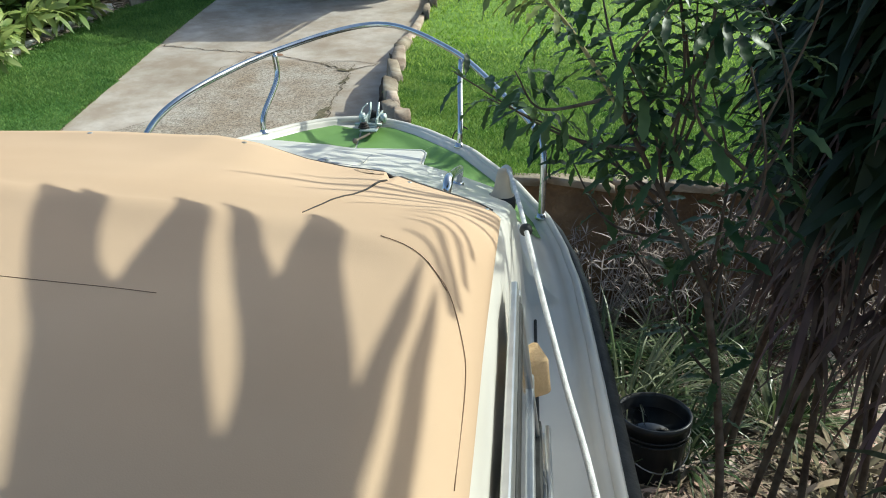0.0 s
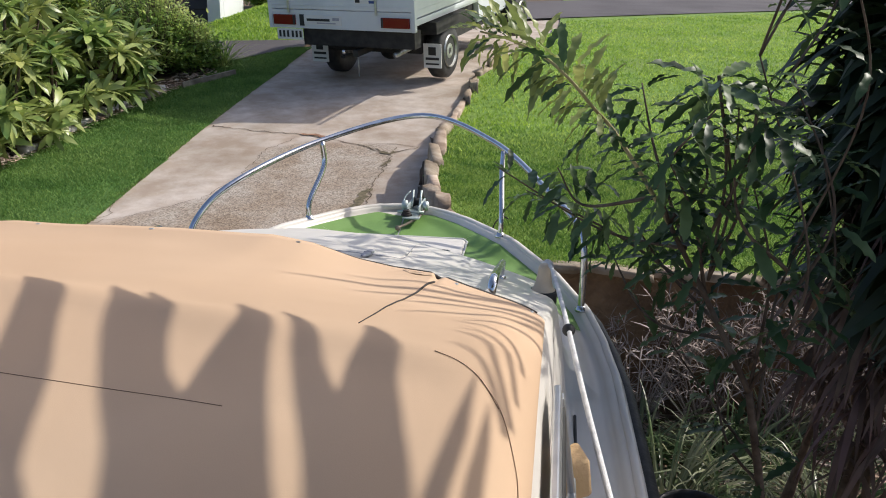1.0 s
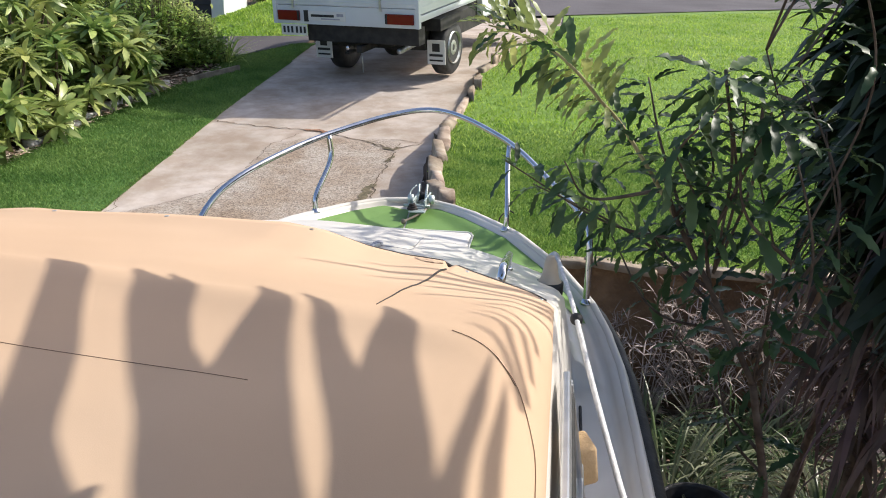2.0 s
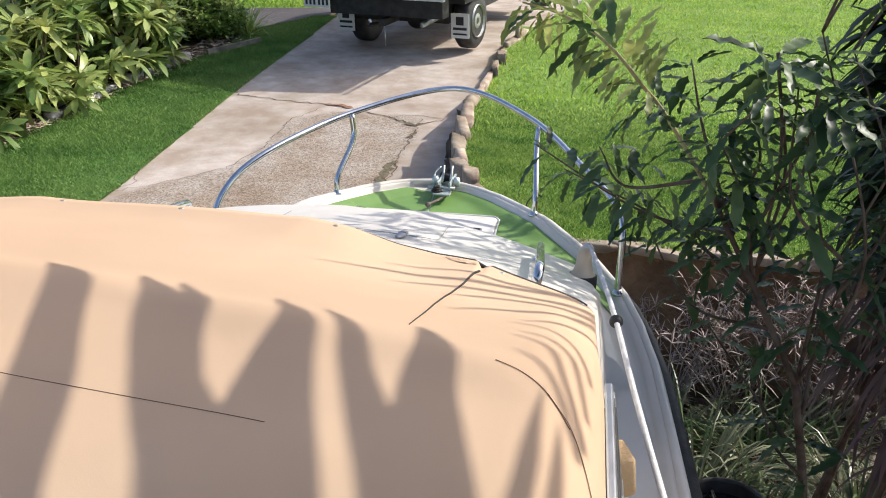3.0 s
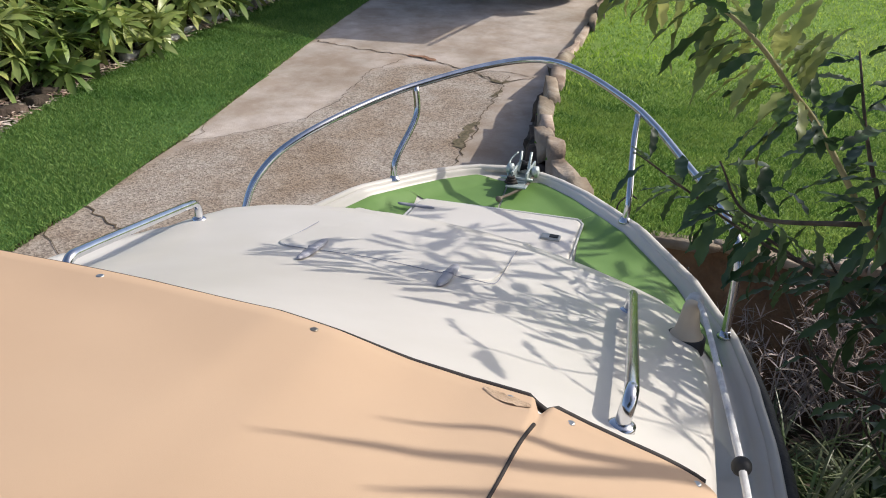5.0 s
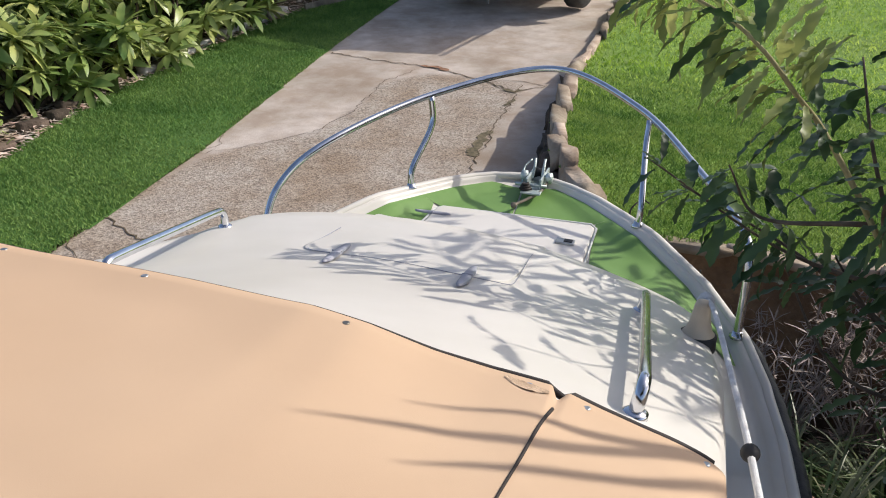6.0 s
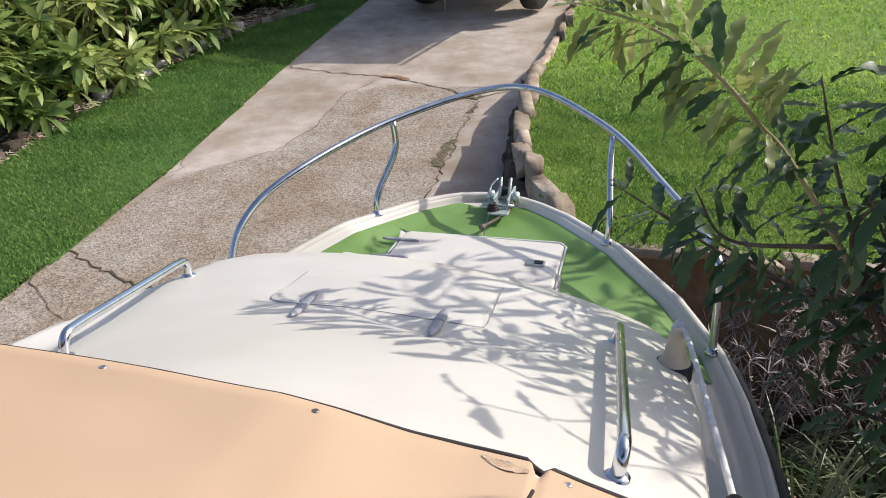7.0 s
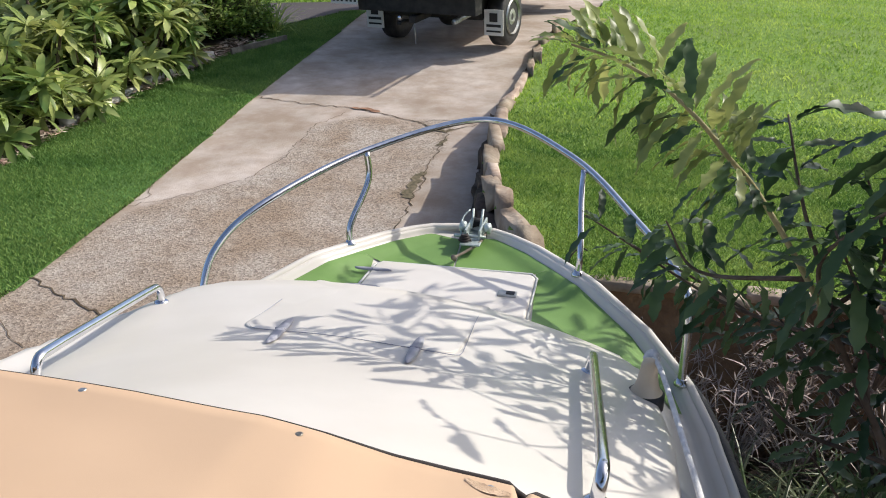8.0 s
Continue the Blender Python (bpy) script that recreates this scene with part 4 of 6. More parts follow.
def cover_point(s, v):
    """s: signed run across the cover from its middle line, v: 0 at the front hem to 1 at the back."""
    run = abs(s)
    flat, rad = 0.54, 0.075
    arc = rad * math.pi / 2
    top = -0.012 * min(1, run / flat) ** 2
    if run < flat:
        h, drop = run, 0.0
    elif run < flat + arc:
        a = (run - flat) / rad
        h, drop = flat + rad * math.sin(a), -rad * (1 - math.cos(a))
    else:
        h, drop = flat + rad - 0.006 * (run - flat - arc) / 0.1, -rad - (run - flat - arc)
    x = COVER_X + math.copysign(h, s)
    yf = cover_front(min(x, 0.255))
    y = yf + (-0.9 - yf) * v
    w = min(1, max(0, (y - 0.97) / (yf - 0.97))) ** 1.5
    y -= 0.024 * max(0.0, 1 - abs(x - 0.077) / 0.009) * smoothstep(0.05, 0.0, v)
    z = (interp(y, COVER_Z) + top) * (1 - w) + interp(x, HEM_Z) * w + drop * (1 - 0.75 * w)
    # soft sags and pulls in the cloth
    z += 0.005 * noise.noise((x * 3.1, y * 2.3, 7)) + 0.002 * noise.noise((x * 9, y * 13, 2))
    crease = 0.955 - 0.19 * (x - BOAT_X) + 0.05
    z += 0.007 * math.exp(-((y - crease) / 0.035) ** 2) * smoothstep(0.6, 0.5, h)
    z += 0.014 * smoothstep(-0.25, -0.65, x) * math.exp(-((y - 1.28) / 0.16) ** 2)
    return Vector((x, y, z))


cover = thing("canvas_cover", "tan canvas cover stretched over the boat's cabin", "boat cover", at=(BOAT_X, 0.4, 2.2))


def to_cover(ob):
    ob.parent = cover
    ob.matrix_parent_inverse = Matrix.Translation((-BOAT_X, -0.4, -2.2))
    return ob


def cover_mesh():
    ss = steps((-0.78, -0.53, 22), (-0.53, 0.41, 68), (0.41, 0.462, 22), (0.462, 0.53, 6), (0.53, 0.78, 22))
    vs = [k / 8 * 0.06 for k in range(8)] + list(np.linspace(0.06, 0.5, 66)) + list(np.linspace(0.52, 1, 22))
    rows = [[cover_point(s, v) for s in ss] for v in vs]
    # turned-under hem at the front
    hem = [p + Vector((0, 0.0015, -0.003)) for p in rows[0]]
    hem2 = [p + Vector((0, -0.008, -0.006)) for p in rows[0]]
    rows = [hem2, hem] + rows
    verts = [p for r in rows for p in r]
    w = len(ss)
    faces = [(j * w + i, (j + 1) * w + i, (j + 1) * w + i + 1, j * w + i + 1) for j in range(len(rows) - 1) for i in range(w - 1)]
    return to_cover(raw_part("cover_panel", verts, faces, M["canvas"]))


cover_mesh()


def on_cover(x, y):
    yf = cover_front(x)
    h = abs(x - COVER_X)
    run = h if h < 0.54 else 0.54 + 0.075 * math.asin(min(1, (h - 0.54) / 0.075))
    return cover_point(math.copysign(run, x - COVER_X), (y - yf) / (-0.9 - yf))


def stitched(name, pts, radius, mat, lift, label=""):
    line = [on_cover(p[0], p[1]) + Vector((0, 0, lift)) for p in spline([(x, y, 0) for x, y in pts], 10)]
    if isinstance(radius, tuple):
        radius = [radius[0] + (radius[1] - radius[0]) * k / (len(line) - 1) for k in range(len(line))]
    return to_cover(tube_part(name, line, radius, mat, None, 6, label))


stitched("seam", [(-0.80, 0.83), (-0.40, 0.812), (-0.251, 0.80), (-0.134, 0.791), (-0.010, 0.780)], 0.0003, M["thread"], 0.0003, "dark stitched seam")
stitched("seam", [(0.152, 0.919), (0.177, 0.907), (0.201, 0.884), (0.221, 0.85)], 0.0004, M["thread"], 0.0004, "dark stitched seam")
arc_line = [on_cover(x, y) + Vector((0, 0, 0.001)) for x, y in [(0.201, 0.884), (0.223, 0.848), (0.239, 0.794), (0.2455, 0.745), (0.247, 0.62)]]
to_cover(tube_part("seam", spline(arc_line, 8), 0.0004, M["thread"], None, 6))
stitched("lacing", [(0.076, 1.452), (0.070, 1.345), (0.066, 1.225), (0.065, 1.08), (0.060, 0.985)], (0.0022, 0.0006), M["blackcord"], 0.0004, "black lacing cord along a split")
# one black tube stands for the cord and the shadow gap under the hem
hem_line = [on_cover(x, cover_front(x) - 0.001) + Vector((0, 0.006, -0.004)) for x in [-0.95 + k / 120 * 1.19 for k in range(121)]]
to_cover(tube_part("hem_shadow_cord", hem_line, [0.0016 + 0.0026 * smoothstep(78, 98, k) for k in range(121)], M["blackcord"], None, 6, "dark cord and painted shadow line under the hem"))
for hx in (-0.42, -0.152, 0.045, 0.107, 0.232, -0.65, -0.85):
    p = on_cover(hx, cover_front(hx) - 0.014)
    to_cover(part("snap", lathe(bmesh.new(), [(0.0046, 0.0), (0.0046, 0.0006), (0.0032, 0.0014), (0.0015, 0.0010)], 14, (p.x, p.y, p.z - 0.0005)), M["dullsteel"]))
# frayed, stained corner beside the split
verts, faces = [], []
for j in range(5):
    for i in range(13):
        x, y = 0.018 + 0.050 * i / 12, cover_front(0.05) - 0.006 - 0.016 * j / 4 * (0.4 + 0.6 * math.sin(math.pi * i / 12))
        p = on_cover(x, y - 0.012 * i / 12)
        verts.append((p.x, p.y, p.z + 0.0012 + 0.002 * noise.noise((i * 0.7, j * 0.9, 3))))
for j in range(4):
    for i in range(12):
        faces.append((j * 13 + i, (j + 1) * 13 + i, (j + 1) * 13 + i + 1, j * 13 + i + 1))
to_cover(raw_part("frayed_patch", verts, faces, M["fray"], label="frayed brown-stained canvas corner"))
# dark edging where the cover ends above the window
side_edge = [cover_point(0.78, v) + Vector((0.002, 0, -0.003)) for v in [k / 40 for k in range(41)]]
to_cover(tube_part("side_cord", side_edge, 0.005, M["blackcord"], None, 6))

# dark drain slot along the side deck
slot = [(0.345 + 0.004 * k / 12, 2.20 - 0.75 * k / 12) for k in range(13)]
to_boat(tube_part("drain_slot", [(x, y, deck_z(x, y) + 0.001) for x, y in slot], 0.004, M["rubber"], None, 6, "dark drain slot"))

# rope along the side deck, its black ball, the foam block
rope_pts = [(0.262, 2.37, 1.885), (0.252, 2.31, 1.955), (0.262, 2.20, 1.985), (0.283, 1.90, 2.02), (0.300, 1.68, 2.035), (0.328, 1.475, 2.0), (0.36, 1.24, 1.97), (0.391, 1.03, 1.94), (0.43, 0.6, 1.89), (0.45, -0.4, 1.80)]
rope = thing("mooring_rope", "white braided rope stretched along the side deck", "rope", at=(0.3, 1.6, 1.6))
o = tube_part("rope_line", spline(rope_pts, 12), 0.005, M["rope"], rope, 8)
o.matrix_parent_inverse = Matrix.Translation((-0.3, -1.6, -1.6))
o = part("rope_knot", lathe(bmesh.new(), [(0.004, -0.016), (0.013, -0.012), (0.018, 0.0), (0.013, 0.012), (0.005, 0.018)], 14, (0.25, 2.315, 1.955)), M["rope"], rope)
o.matrix_parent_inverse = Matrix.Translation((-0.3, -1.6, -1.6))
bm = bmesh.new()
bmesh.ops.create_uvsphere(bm, u_segments=18, v_segments=12, radius=0.0125)
bmesh.ops.transform(bm, matrix=Matrix.Translation((0.300, 1.68, 2.035)), verts=bm.verts)
o = part("rope_stopper", bm, M["rubber"], rope, "black rubber stopper ball")
o.matrix_parent_inverse = Matrix.Translation((-0.3, -1.6, -1.6))

# the foam block on the side deck
bm = bmesh.new()
box(bm, (-0.026, -0.030, 0), (0.026, 0.030, 0.090), 0.011)
for v in bm.verts:
    v.co += Vector((0.004, 0.004, 0.003)) * noise.noise(v.co * 40)
foam = part("foam_block", bm, M["foam"])
fx, fy = 0.338, 1.615
foam.matrix_basis = pose(fx - 0.006, fy, 1.73, 4, -10, 24)
tagged(foam, "worn tan foam block standing on the side deck", "foam block")

# ---- bucket ----
bk = (0.84, 3.0)
bz = ground_z(*bk) + 0.0
bucket = thing("bucket", "black plastic bucket with water standing in a garden bed", "bucket", at=(bk[0], bk[1], bz - 0.03))
bm = bmesh.new()
prof = [(0.0, 0.0), (0.105, 0.0), (0.112, 0.01), (0.136, 0.30), (0.142, 0.30), (0.142, 0.32), (0.133, 0.322), (0.128, 0.31), (0.106, 0.02), (0.0, 0.02)]
rings = []
for r, z in prof:
    rings.append([bm.verts.new((max(r, 0.001) * math.cos(k * math.pi / 20), max(r, 0.001) * math.sin(k * math.pi / 20), z)) for k in range(40)])
for a, b in zip(rings, rings[1:]):
    for k in range(40):
        bm.faces.new((a[k], a[(k + 1) % 40], b[(k + 1) % 40], b[k]))
part("bucket_body", bm, M["blackplastic"], bucket)
for zz, rr in ((0.245, 0.136), (0.265, 0.138)):
    ring = [(rr * math.cos(k * math.pi / 20), rr * math.sin(k * math.pi / 20), zz) for k in range(41)]
    tube_part("rim_band", ring, 0.004, M["blackplastic"], bucket, 6)
part("water_surface", lathe(bmesh.new(), [(0.1285, 0.262), (0.1285, 0.264)], 40), M["water"], bucket, "dark still water")
tube_part("bucket_handle", [(0.143 * math.cos(a), 0.143 * math.sin(a), 0.24 - 0.10 * math.sin(a - 3.4)) for a in [3.4 + k * math.pi / 16 for k in range(17)]], 0.003, M["dullsteel"], bucket, 6, "wire handle hanging down")

# ---- mulch, sticks and leaf litter in the bed ----
bed = height_sheet("garden_bed", steps((0.4, 6, 70)), steps((-3, 4.35, 90)), lambda x, y: BED_Z + 0.004 + 0.02 * math.sin(3 * x + 2 * y) + 0.02 * noise.noise((x * 5, y * 5, 0)) - 0.6 * smoothstep(0.75, 0.4, x), M["mulch"])
tagged(bed, "mulched garden bed below the lawn", "garden bed", kind="structure")


def litter(count, area, zfun, rnd, size=(0.02, 0.06), line=None):
    s = Soup()
    for _ in range(count):
        x, y = rnd.uniform(area[0], area[1]), rnd.uniform(area[2], area[3])
        a, ln = rnd.uniform(0, 6.28), rnd.uniform(*size)
        if line:
            x += line(y)
        w = ln * rnd.uniform(0.12, 0.35)
        z = zfun(x, y) + rnd.uniform(0.005, 0.03)
        c, sn = math.cos(a), math.sin(a)
        t1, t2 = rnd.uniform(-0.4, 0.4) * ln, rnd.uniform(-0.3, 0.3) * ln
        s.add([(x - c * ln, y - sn * ln, z), (x + sn * w, y - c * w, z + abs(t1) * 0.5), (x + c * ln, y + sn * ln, z + abs(t2)), (x - sn * w, y + c * w, z + 0.006)], [(0, 1, 2, 3)])
    return s


rnd = random.Random(21)
tagged(litter(5200, (0.55, 3.2, 1.2, 4.3), lambda x, y: BED_Z + 0.02 * math.sin(3 * x + 2 * y), rnd).part("leaf_litter", M["litter"]), "dry brown leaves and twigs on the bed", "leaf litter", kind="stuff")
tagged(litter(2600, (-0.38, 0.06, 4.0, 11.5), lambda x, y: slope_z(y) + 0.01, rnd, (0.02, 0.07), bed_x).part("leaf_litter", M["litter"]), "dry brown leaves along the garden edge", "leaf litter", kind="stuff")


# ---- tussocks of strappy grass ----
def tussock(x, y, z, r, h, count, rnd, mat, label, name="grass_tussock", category="tussock"):
    t = thing(name, label, category, "tussocks in the bed", at=(x, y, z))
    s = Soup()
    for _ in range(count):
        a = rnd.uniform(0, 6.283)
        rad = r * rnd.random() ** 0.7 * 0.35
        out = rnd.uniform(0.25, 1.1)
        d = (math.cos(a) * out, math.sin(a) * out, rnd.uniform(0.6, 1.2))
        v, f = blade((math.cos(a) * rad, math.sin(a) * rad, -0.02), d, h * rnd.uniform(0.6, 1.25), rnd.uniform(0.008, 0.014), rnd.uniform(0.9, 2.2), rnd, 5)
        s.add(v, f)
    s.part("foliage", mat, t)
    return t


rnd = random.Random(31)
for x, y, h, n in [(0.80, 3.42, 0.50, 190), (1.10, 3.70, 0.48, 170), (0.72, 3.85, 0.42, 130), (1.45, 3.45, 0.45, 150), (1.38, 3.95, 0.42, 130), (0.98, 3.12, 0.36, 110)]:
    tussock(x, y, ground_z(x, y) + 0.02, 0.25, h, n, rnd, M["tuft"], "green strappy grass tussock in the mulched bed")


# dry twiggy herbs against the wall
def dry_herb(x, y, z, h, rnd, count=26):
    t = thing("dry_shrub", "dead grey-brown twiggy shrub against the earth wall", "dead shrub", "dead shrubs", at=(x, y, z))
    s = Soup()
    for _ in range(count):
        a = rnd.uniform(0, 6.283)
        p = Vector((0, 0, 0))
        d = Vector((math.cos(a) * 0.6, math.sin(a) * 0.6, 1)).normalized()
        pts = [p.copy()]
        for k in range(4):
            d = (d + Vector((rnd.uniform(-0.3, 0.3), rnd.uniform(-0.3, 0.3), rnd.uniform(-0.1, 0.15)))).normalized()
            p = p + d * h / 4 * rnd.uniform(0.7, 1.2)
            pts.append(p.copy())
        v, f = tube_data(pts, [0.004, 0.0035, 0.003, 0.002, 0.001], 4)
        s.add(v, f)
        for q in pts[1:]:
            for _ in range(5):
                dd = Vector((rnd.uniform(-1, 1), rnd.uniform(-1, 1), rnd.uniform(-0.2, 1))).normalized()
                v, f = blade(q, dd, rnd.uniform(0.04, 0.10), 0.006, 0.4, rnd, 2)
                s.add(v, f)
    s.part("dead_foliage", M["dryplant"], t)
    return t


for x, y, h in [(0.75, 4.15, 0.55), (1.05, 4.10, 0.62), (1.40, 4.14, 0.60), (1.75, 4.05, 0.62), (2.1, 4.1, 0.6), (0.52, 4.18, 0.45), (2.5, 4.0, 0.6)]:
    dry_herb(x, y, BED_Z - 0.0, h, rnd)
for x, y, h in [(0.95, 4.16, 0.35), (1.25, 4.2, 0.35), (1.6, 4.18, 0.35)]:
    dry_herb(x, y, BED_Z + 0.35, h, rnd, 18)


# ---- the young tree with large wavy leaves ----
def leaf_frame(d, rnd, up=Vector((0, 0, 1))):
    """A turn that takes a leaf's +y along d, its face towards up."""
    y = d.normalized()
    x = y.cross(up)
    x = x.normalized() if x.length > 0.05 else Vector((1, 0, 0))
    z = x.cross(y)
    m = Matrix((x, y, z)).transposed().to_4x4()
    return m @ Matrix.Rotation(rnd.uniform(-0.5, 0.5), 4, "Y")


def tree():
    rnd = random.Random(77)
    base = Vector((0.90, 2.28, BED_Z - 0.02))
    t = thing("young_tree", "young tree with large wavy dark green leaves", "tree", at=base)
    shift = Matrix.Translation(-base)

    def fix(o):
        o.matrix_parent_inverse = shift
        return o
    limbs = {
        "trunk": ([(0.90, 2.28, BED_Z - 0.05), (0.915, 2.29, 0.95), (0.865, 2.29, 1.33), (0.79, 2.27, 1.66)], 0.015, 0.010),
        "leader": ([(0.79, 2.27, 1.66), (0.66, 2.29, 1.90), (0.545, 2.28, 2.10)], 0.0085, 0.0062),
        "main": ([(0.545, 2.28, 2.10), (0.46, 2.28, 2.23), (0.39, 2.30, 2.325), (0.335, 2.25, 2.385), (0.276, 2.235, 2.45), (0.21, 2.29, 2.497), (0.12, 2.38, 2.53), (0.04, 2.44, 2.545)], 0.0058, 0.0025),
    }
    whorls = {"main": 36, "trunk": 3, "leader": 6}
    forks = [((0.79, 2.27, 1.66), (0.84, 2.24, 2.05), (0.70, 2.22, 2.52)), ((0.84, 2.26, 1.90), (0.90, 2.34, 2.15), (0.82, 2.40, 2.47)), ((0.60, 2.33, 2.02), (0.38, 2.52, 2.05), (0.09, 2.58, 2.16)),
             ((0.66, 2.31, 1.90), (0.42, 2.58, 1.94), (0.17, 2.74, 2.06)), ((0.545, 2.28, 2.10), (0.56, 2.14, 2.28), (0.578, 2.00, 2.42)), ((0.62, 2.32, 1.97), (0.66, 2.22, 2.22), (0.71, 2.12, 2.40)),
             ((0.72, 2.30, 1.79), (0.58, 2.50, 1.82), (0.42, 2.66, 1.93)), ((0.84, 2.28, 1.45), (0.72, 2.44, 1.55), (0.60, 2.54, 1.70)), ((0.86, 2.28, 1.38), (0.80, 2.38, 1.52), (0.72, 2.48, 1.68)),
             ((0.79, 2.27, 1.66), (0.80, 2.30, 1.95), (0.75, 2.35, 2.20)), ((0.82, 2.27, 1.58), (0.92, 2.40, 1.80), (0.93, 2.45, 2.05)), ((0.66, 2.31, 1.90), (0.57, 2.22, 2.08), (0.51, 2.18, 2.29)),
             ((0.84, 2.25, 2.0), (0.74, 2.20, 2.2), (0.66, 2.18, 2.41)), ((0.90, 2.36, 1.75), (0.98, 2.46, 2.0), (0.94, 2.50, 2.30)), ((0.70, 2.30, 1.83), (0.58, 2.40, 1.92), (0.49, 2.46, 2.03)),
             ((0.50, 2.29, 2.16), (0.38, 2.43, 2.14), (0.26, 2.52, 2.18)),
             # forks ending above z 2.65 are unseen, added to shade the deck
             ((0.70, 2.22, 2.52), (0.74, 2.22, 2.66), (0.78, 2.27, 2.80)), ((0.82, 2.40, 2.47), (0.88, 2.5, 2.7), (0.9, 2.5, 2.95)), ((0.78, 2.27, 2.80), (0.80, 2.5, 2.95), (0.80, 2.85, 3.05)),
             ((0.9, 2.5, 2.95), (0.95, 2.8, 3.1), (0.92, 3.15, 3.2)), ((0.80, 2.85, 3.05), (0.74, 2.93, 3.06), (0.66, 2.97, 3.0)), ((0.70, 2.22, 2.52), (0.66, 2.16, 2.68), (0.62, 2.10, 2.82)), ((0.84, 2.24, 2.05), (0.87, 2.12, 2.5), (0.80, 2.03, 2.76)), ((0.9, 2.5, 2.95), (1.1, 2.75, 3.2), (1.2, 3.1, 3.35)),
             ((0.9, 2.5, 2.7), (1.0, 2.9, 2.85), (1.0, 3.35, 2.95)), ((0.80, 2.85, 3.05), (0.85, 3.2, 3.05), (0.82, 3.5, 3.0)), ((0.92, 3.15, 3.2), (0.95, 3.5, 3.15), (0.95, 3.9, 3.05)),
             ((0.92, 3.15, 3.2), (1.05, 3.5, 3.2), (1.1, 3.85, 3.15)), ((0.82, 3.5, 3.0), (0.76, 3.75, 3.04), (0.70, 3.95, 3.04)),
             ((0.60, 2.33, 2.02), (0.56, 2.45, 2.25), (0.47, 2.52, 2.42)), ((0.545, 2.28, 2.10), (0.58, 2.33, 2.24), (0.585, 2.36, 2.36)),
             ((0.92, 3.15, 3.2), (1.25, 3.4, 3.1), (1.5, 3.6, 3.0)), ((1.2, 3.1, 3.35), (1.45, 3.5, 3.2), (1.55, 3.9, 3.1)), ((0.95, 3.5, 3.15), (1.2, 3.8, 3.05), (1.3, 4.1, 3.0))]
    for k, (a, b, c) in enumerate(forks):
        b = tuple(q + rnd.uniform(-0.06, 0.06) for q in b)
        limbs["fork%d" % k] = ([a, b, c], 0.0035 if c[2] > 2.65 else 0.0055, 0.002)
        whorls["fork%d" % k] = 11 if c[1] > 3.3 else 3 if c[2] > 2.65 else 7 if c[2] > 1.95 else 3
    lv = [raw_mesh("leaf", *crinkled_leaf(w, wv, cu, random.Random(k)), M["leaf"]) for k, (w, wv, cu) in enumerate([(0.22, 0.24, 0.15), (0.20, 0.28, 0.3), (0.25, 0.22, 0.4), (0.21, 0.30, 0.25)])]
    nv = [raw_mesh("leaf", *crinkled_leaf(w, wv, cu, random.Random(k + 20)), M["newleaf"]) for k, (w, wv, cu) in enumerate([(0.18, 0.34, 0.3), (0.20, 0.30, 0.5), (0.17, 0.36, 0.15)])]
    count = 0
    rest = Soup()
    for key, (pts, r0, r1) in limbs.items():
        line = spline(pts, 8)
        n = len(line)
        rad = [r0 + (r1 - r0) * i / (n - 1) for i in range(n)]
        fix(tube_part("trunk" if key == "trunk" else "limb", line, rad, M["youngstem"] if key == "main" else M["bark"], t, 8))
        w = whorls[key]
        for i in range(w):
            u = ((i + 0.6) / w) ** (0.75 if key == "main" else 1) if key != "trunk" else 0.55 + 0.13 * i
            u = 0.12 + 0.88 * u
            k = min(n - 2, int(u * (n - 1)))
            p = line[k].lerp(line[k + 1], u * (n - 1) - k)
            d = (line[k + 1] - line[k]).normalized()
            a0 = rnd.uniform(0, 6.283)
            for j in range(3 if i < w - 1 else 5):
                a = a0 + j * 2.094 + rnd.uniform(-0.3, 0.3)
                side = d.orthogonal().normalized()
                side = Matrix.Rotation(a, 3, d) @ side
                way = (side * rnd.uniform(0.8, 1.2) + d * rnd.uniform(0.2, 0.8) + Vector((0, 0, rnd.uniform(-0.75, 0.55) if key == "main" else rnd.uniform(-0.95, 0.1)))).normalized()
                young = key == "main" and u > 0.35
                size = rnd.uniform(0.075, 0.13) * (0.85 if u > 0.93 else 1)
                count += 1
                if count % 5 and not young and key.startswith("fork"):
                    m = Matrix.Translation(p + way * 0.012) @ leaf_frame(way, rnd) @ Matrix.Scale(size, 4)
                    v, f = crinkled_leaf(rnd.uniform(0.19, 0.25), rnd.uniform(0.20, 0.30), rnd.uniform(0.1, 0.4), rnd, 13)
                    rest.add([m @ Vector(q) for q in v], f)
                    continue
                o = new("leaf", rnd.choice(nv if young and rnd.random() < 0.85 else lv))
                o.parent = t
                o.matrix_parent_inverse = shift
                o.matrix_basis = Matrix.Translation(p + way * 0.012) @ leaf_frame(way, rnd) @ Matrix.Scale(size, 4)
    # open rosettes of large leaves at three shoot tips
    for tip, n, size in (((0.61, 2.19, 2.474), 11, 0.15), ((0.69, 2.13, 2.40), 8, 0.13), ((0.655, 2.25, 2.33), 7, 0.12)):
        tip = Vector(tip)
        foot = Vector((0.66, 2.30, 1.95))
        fix(tube_part("limb", spline([foot, foot.lerp(tip, 0.55) + Vector((0.03, 0.01, 0)), tip], 6), 0.004, M["bark"], t, 8))
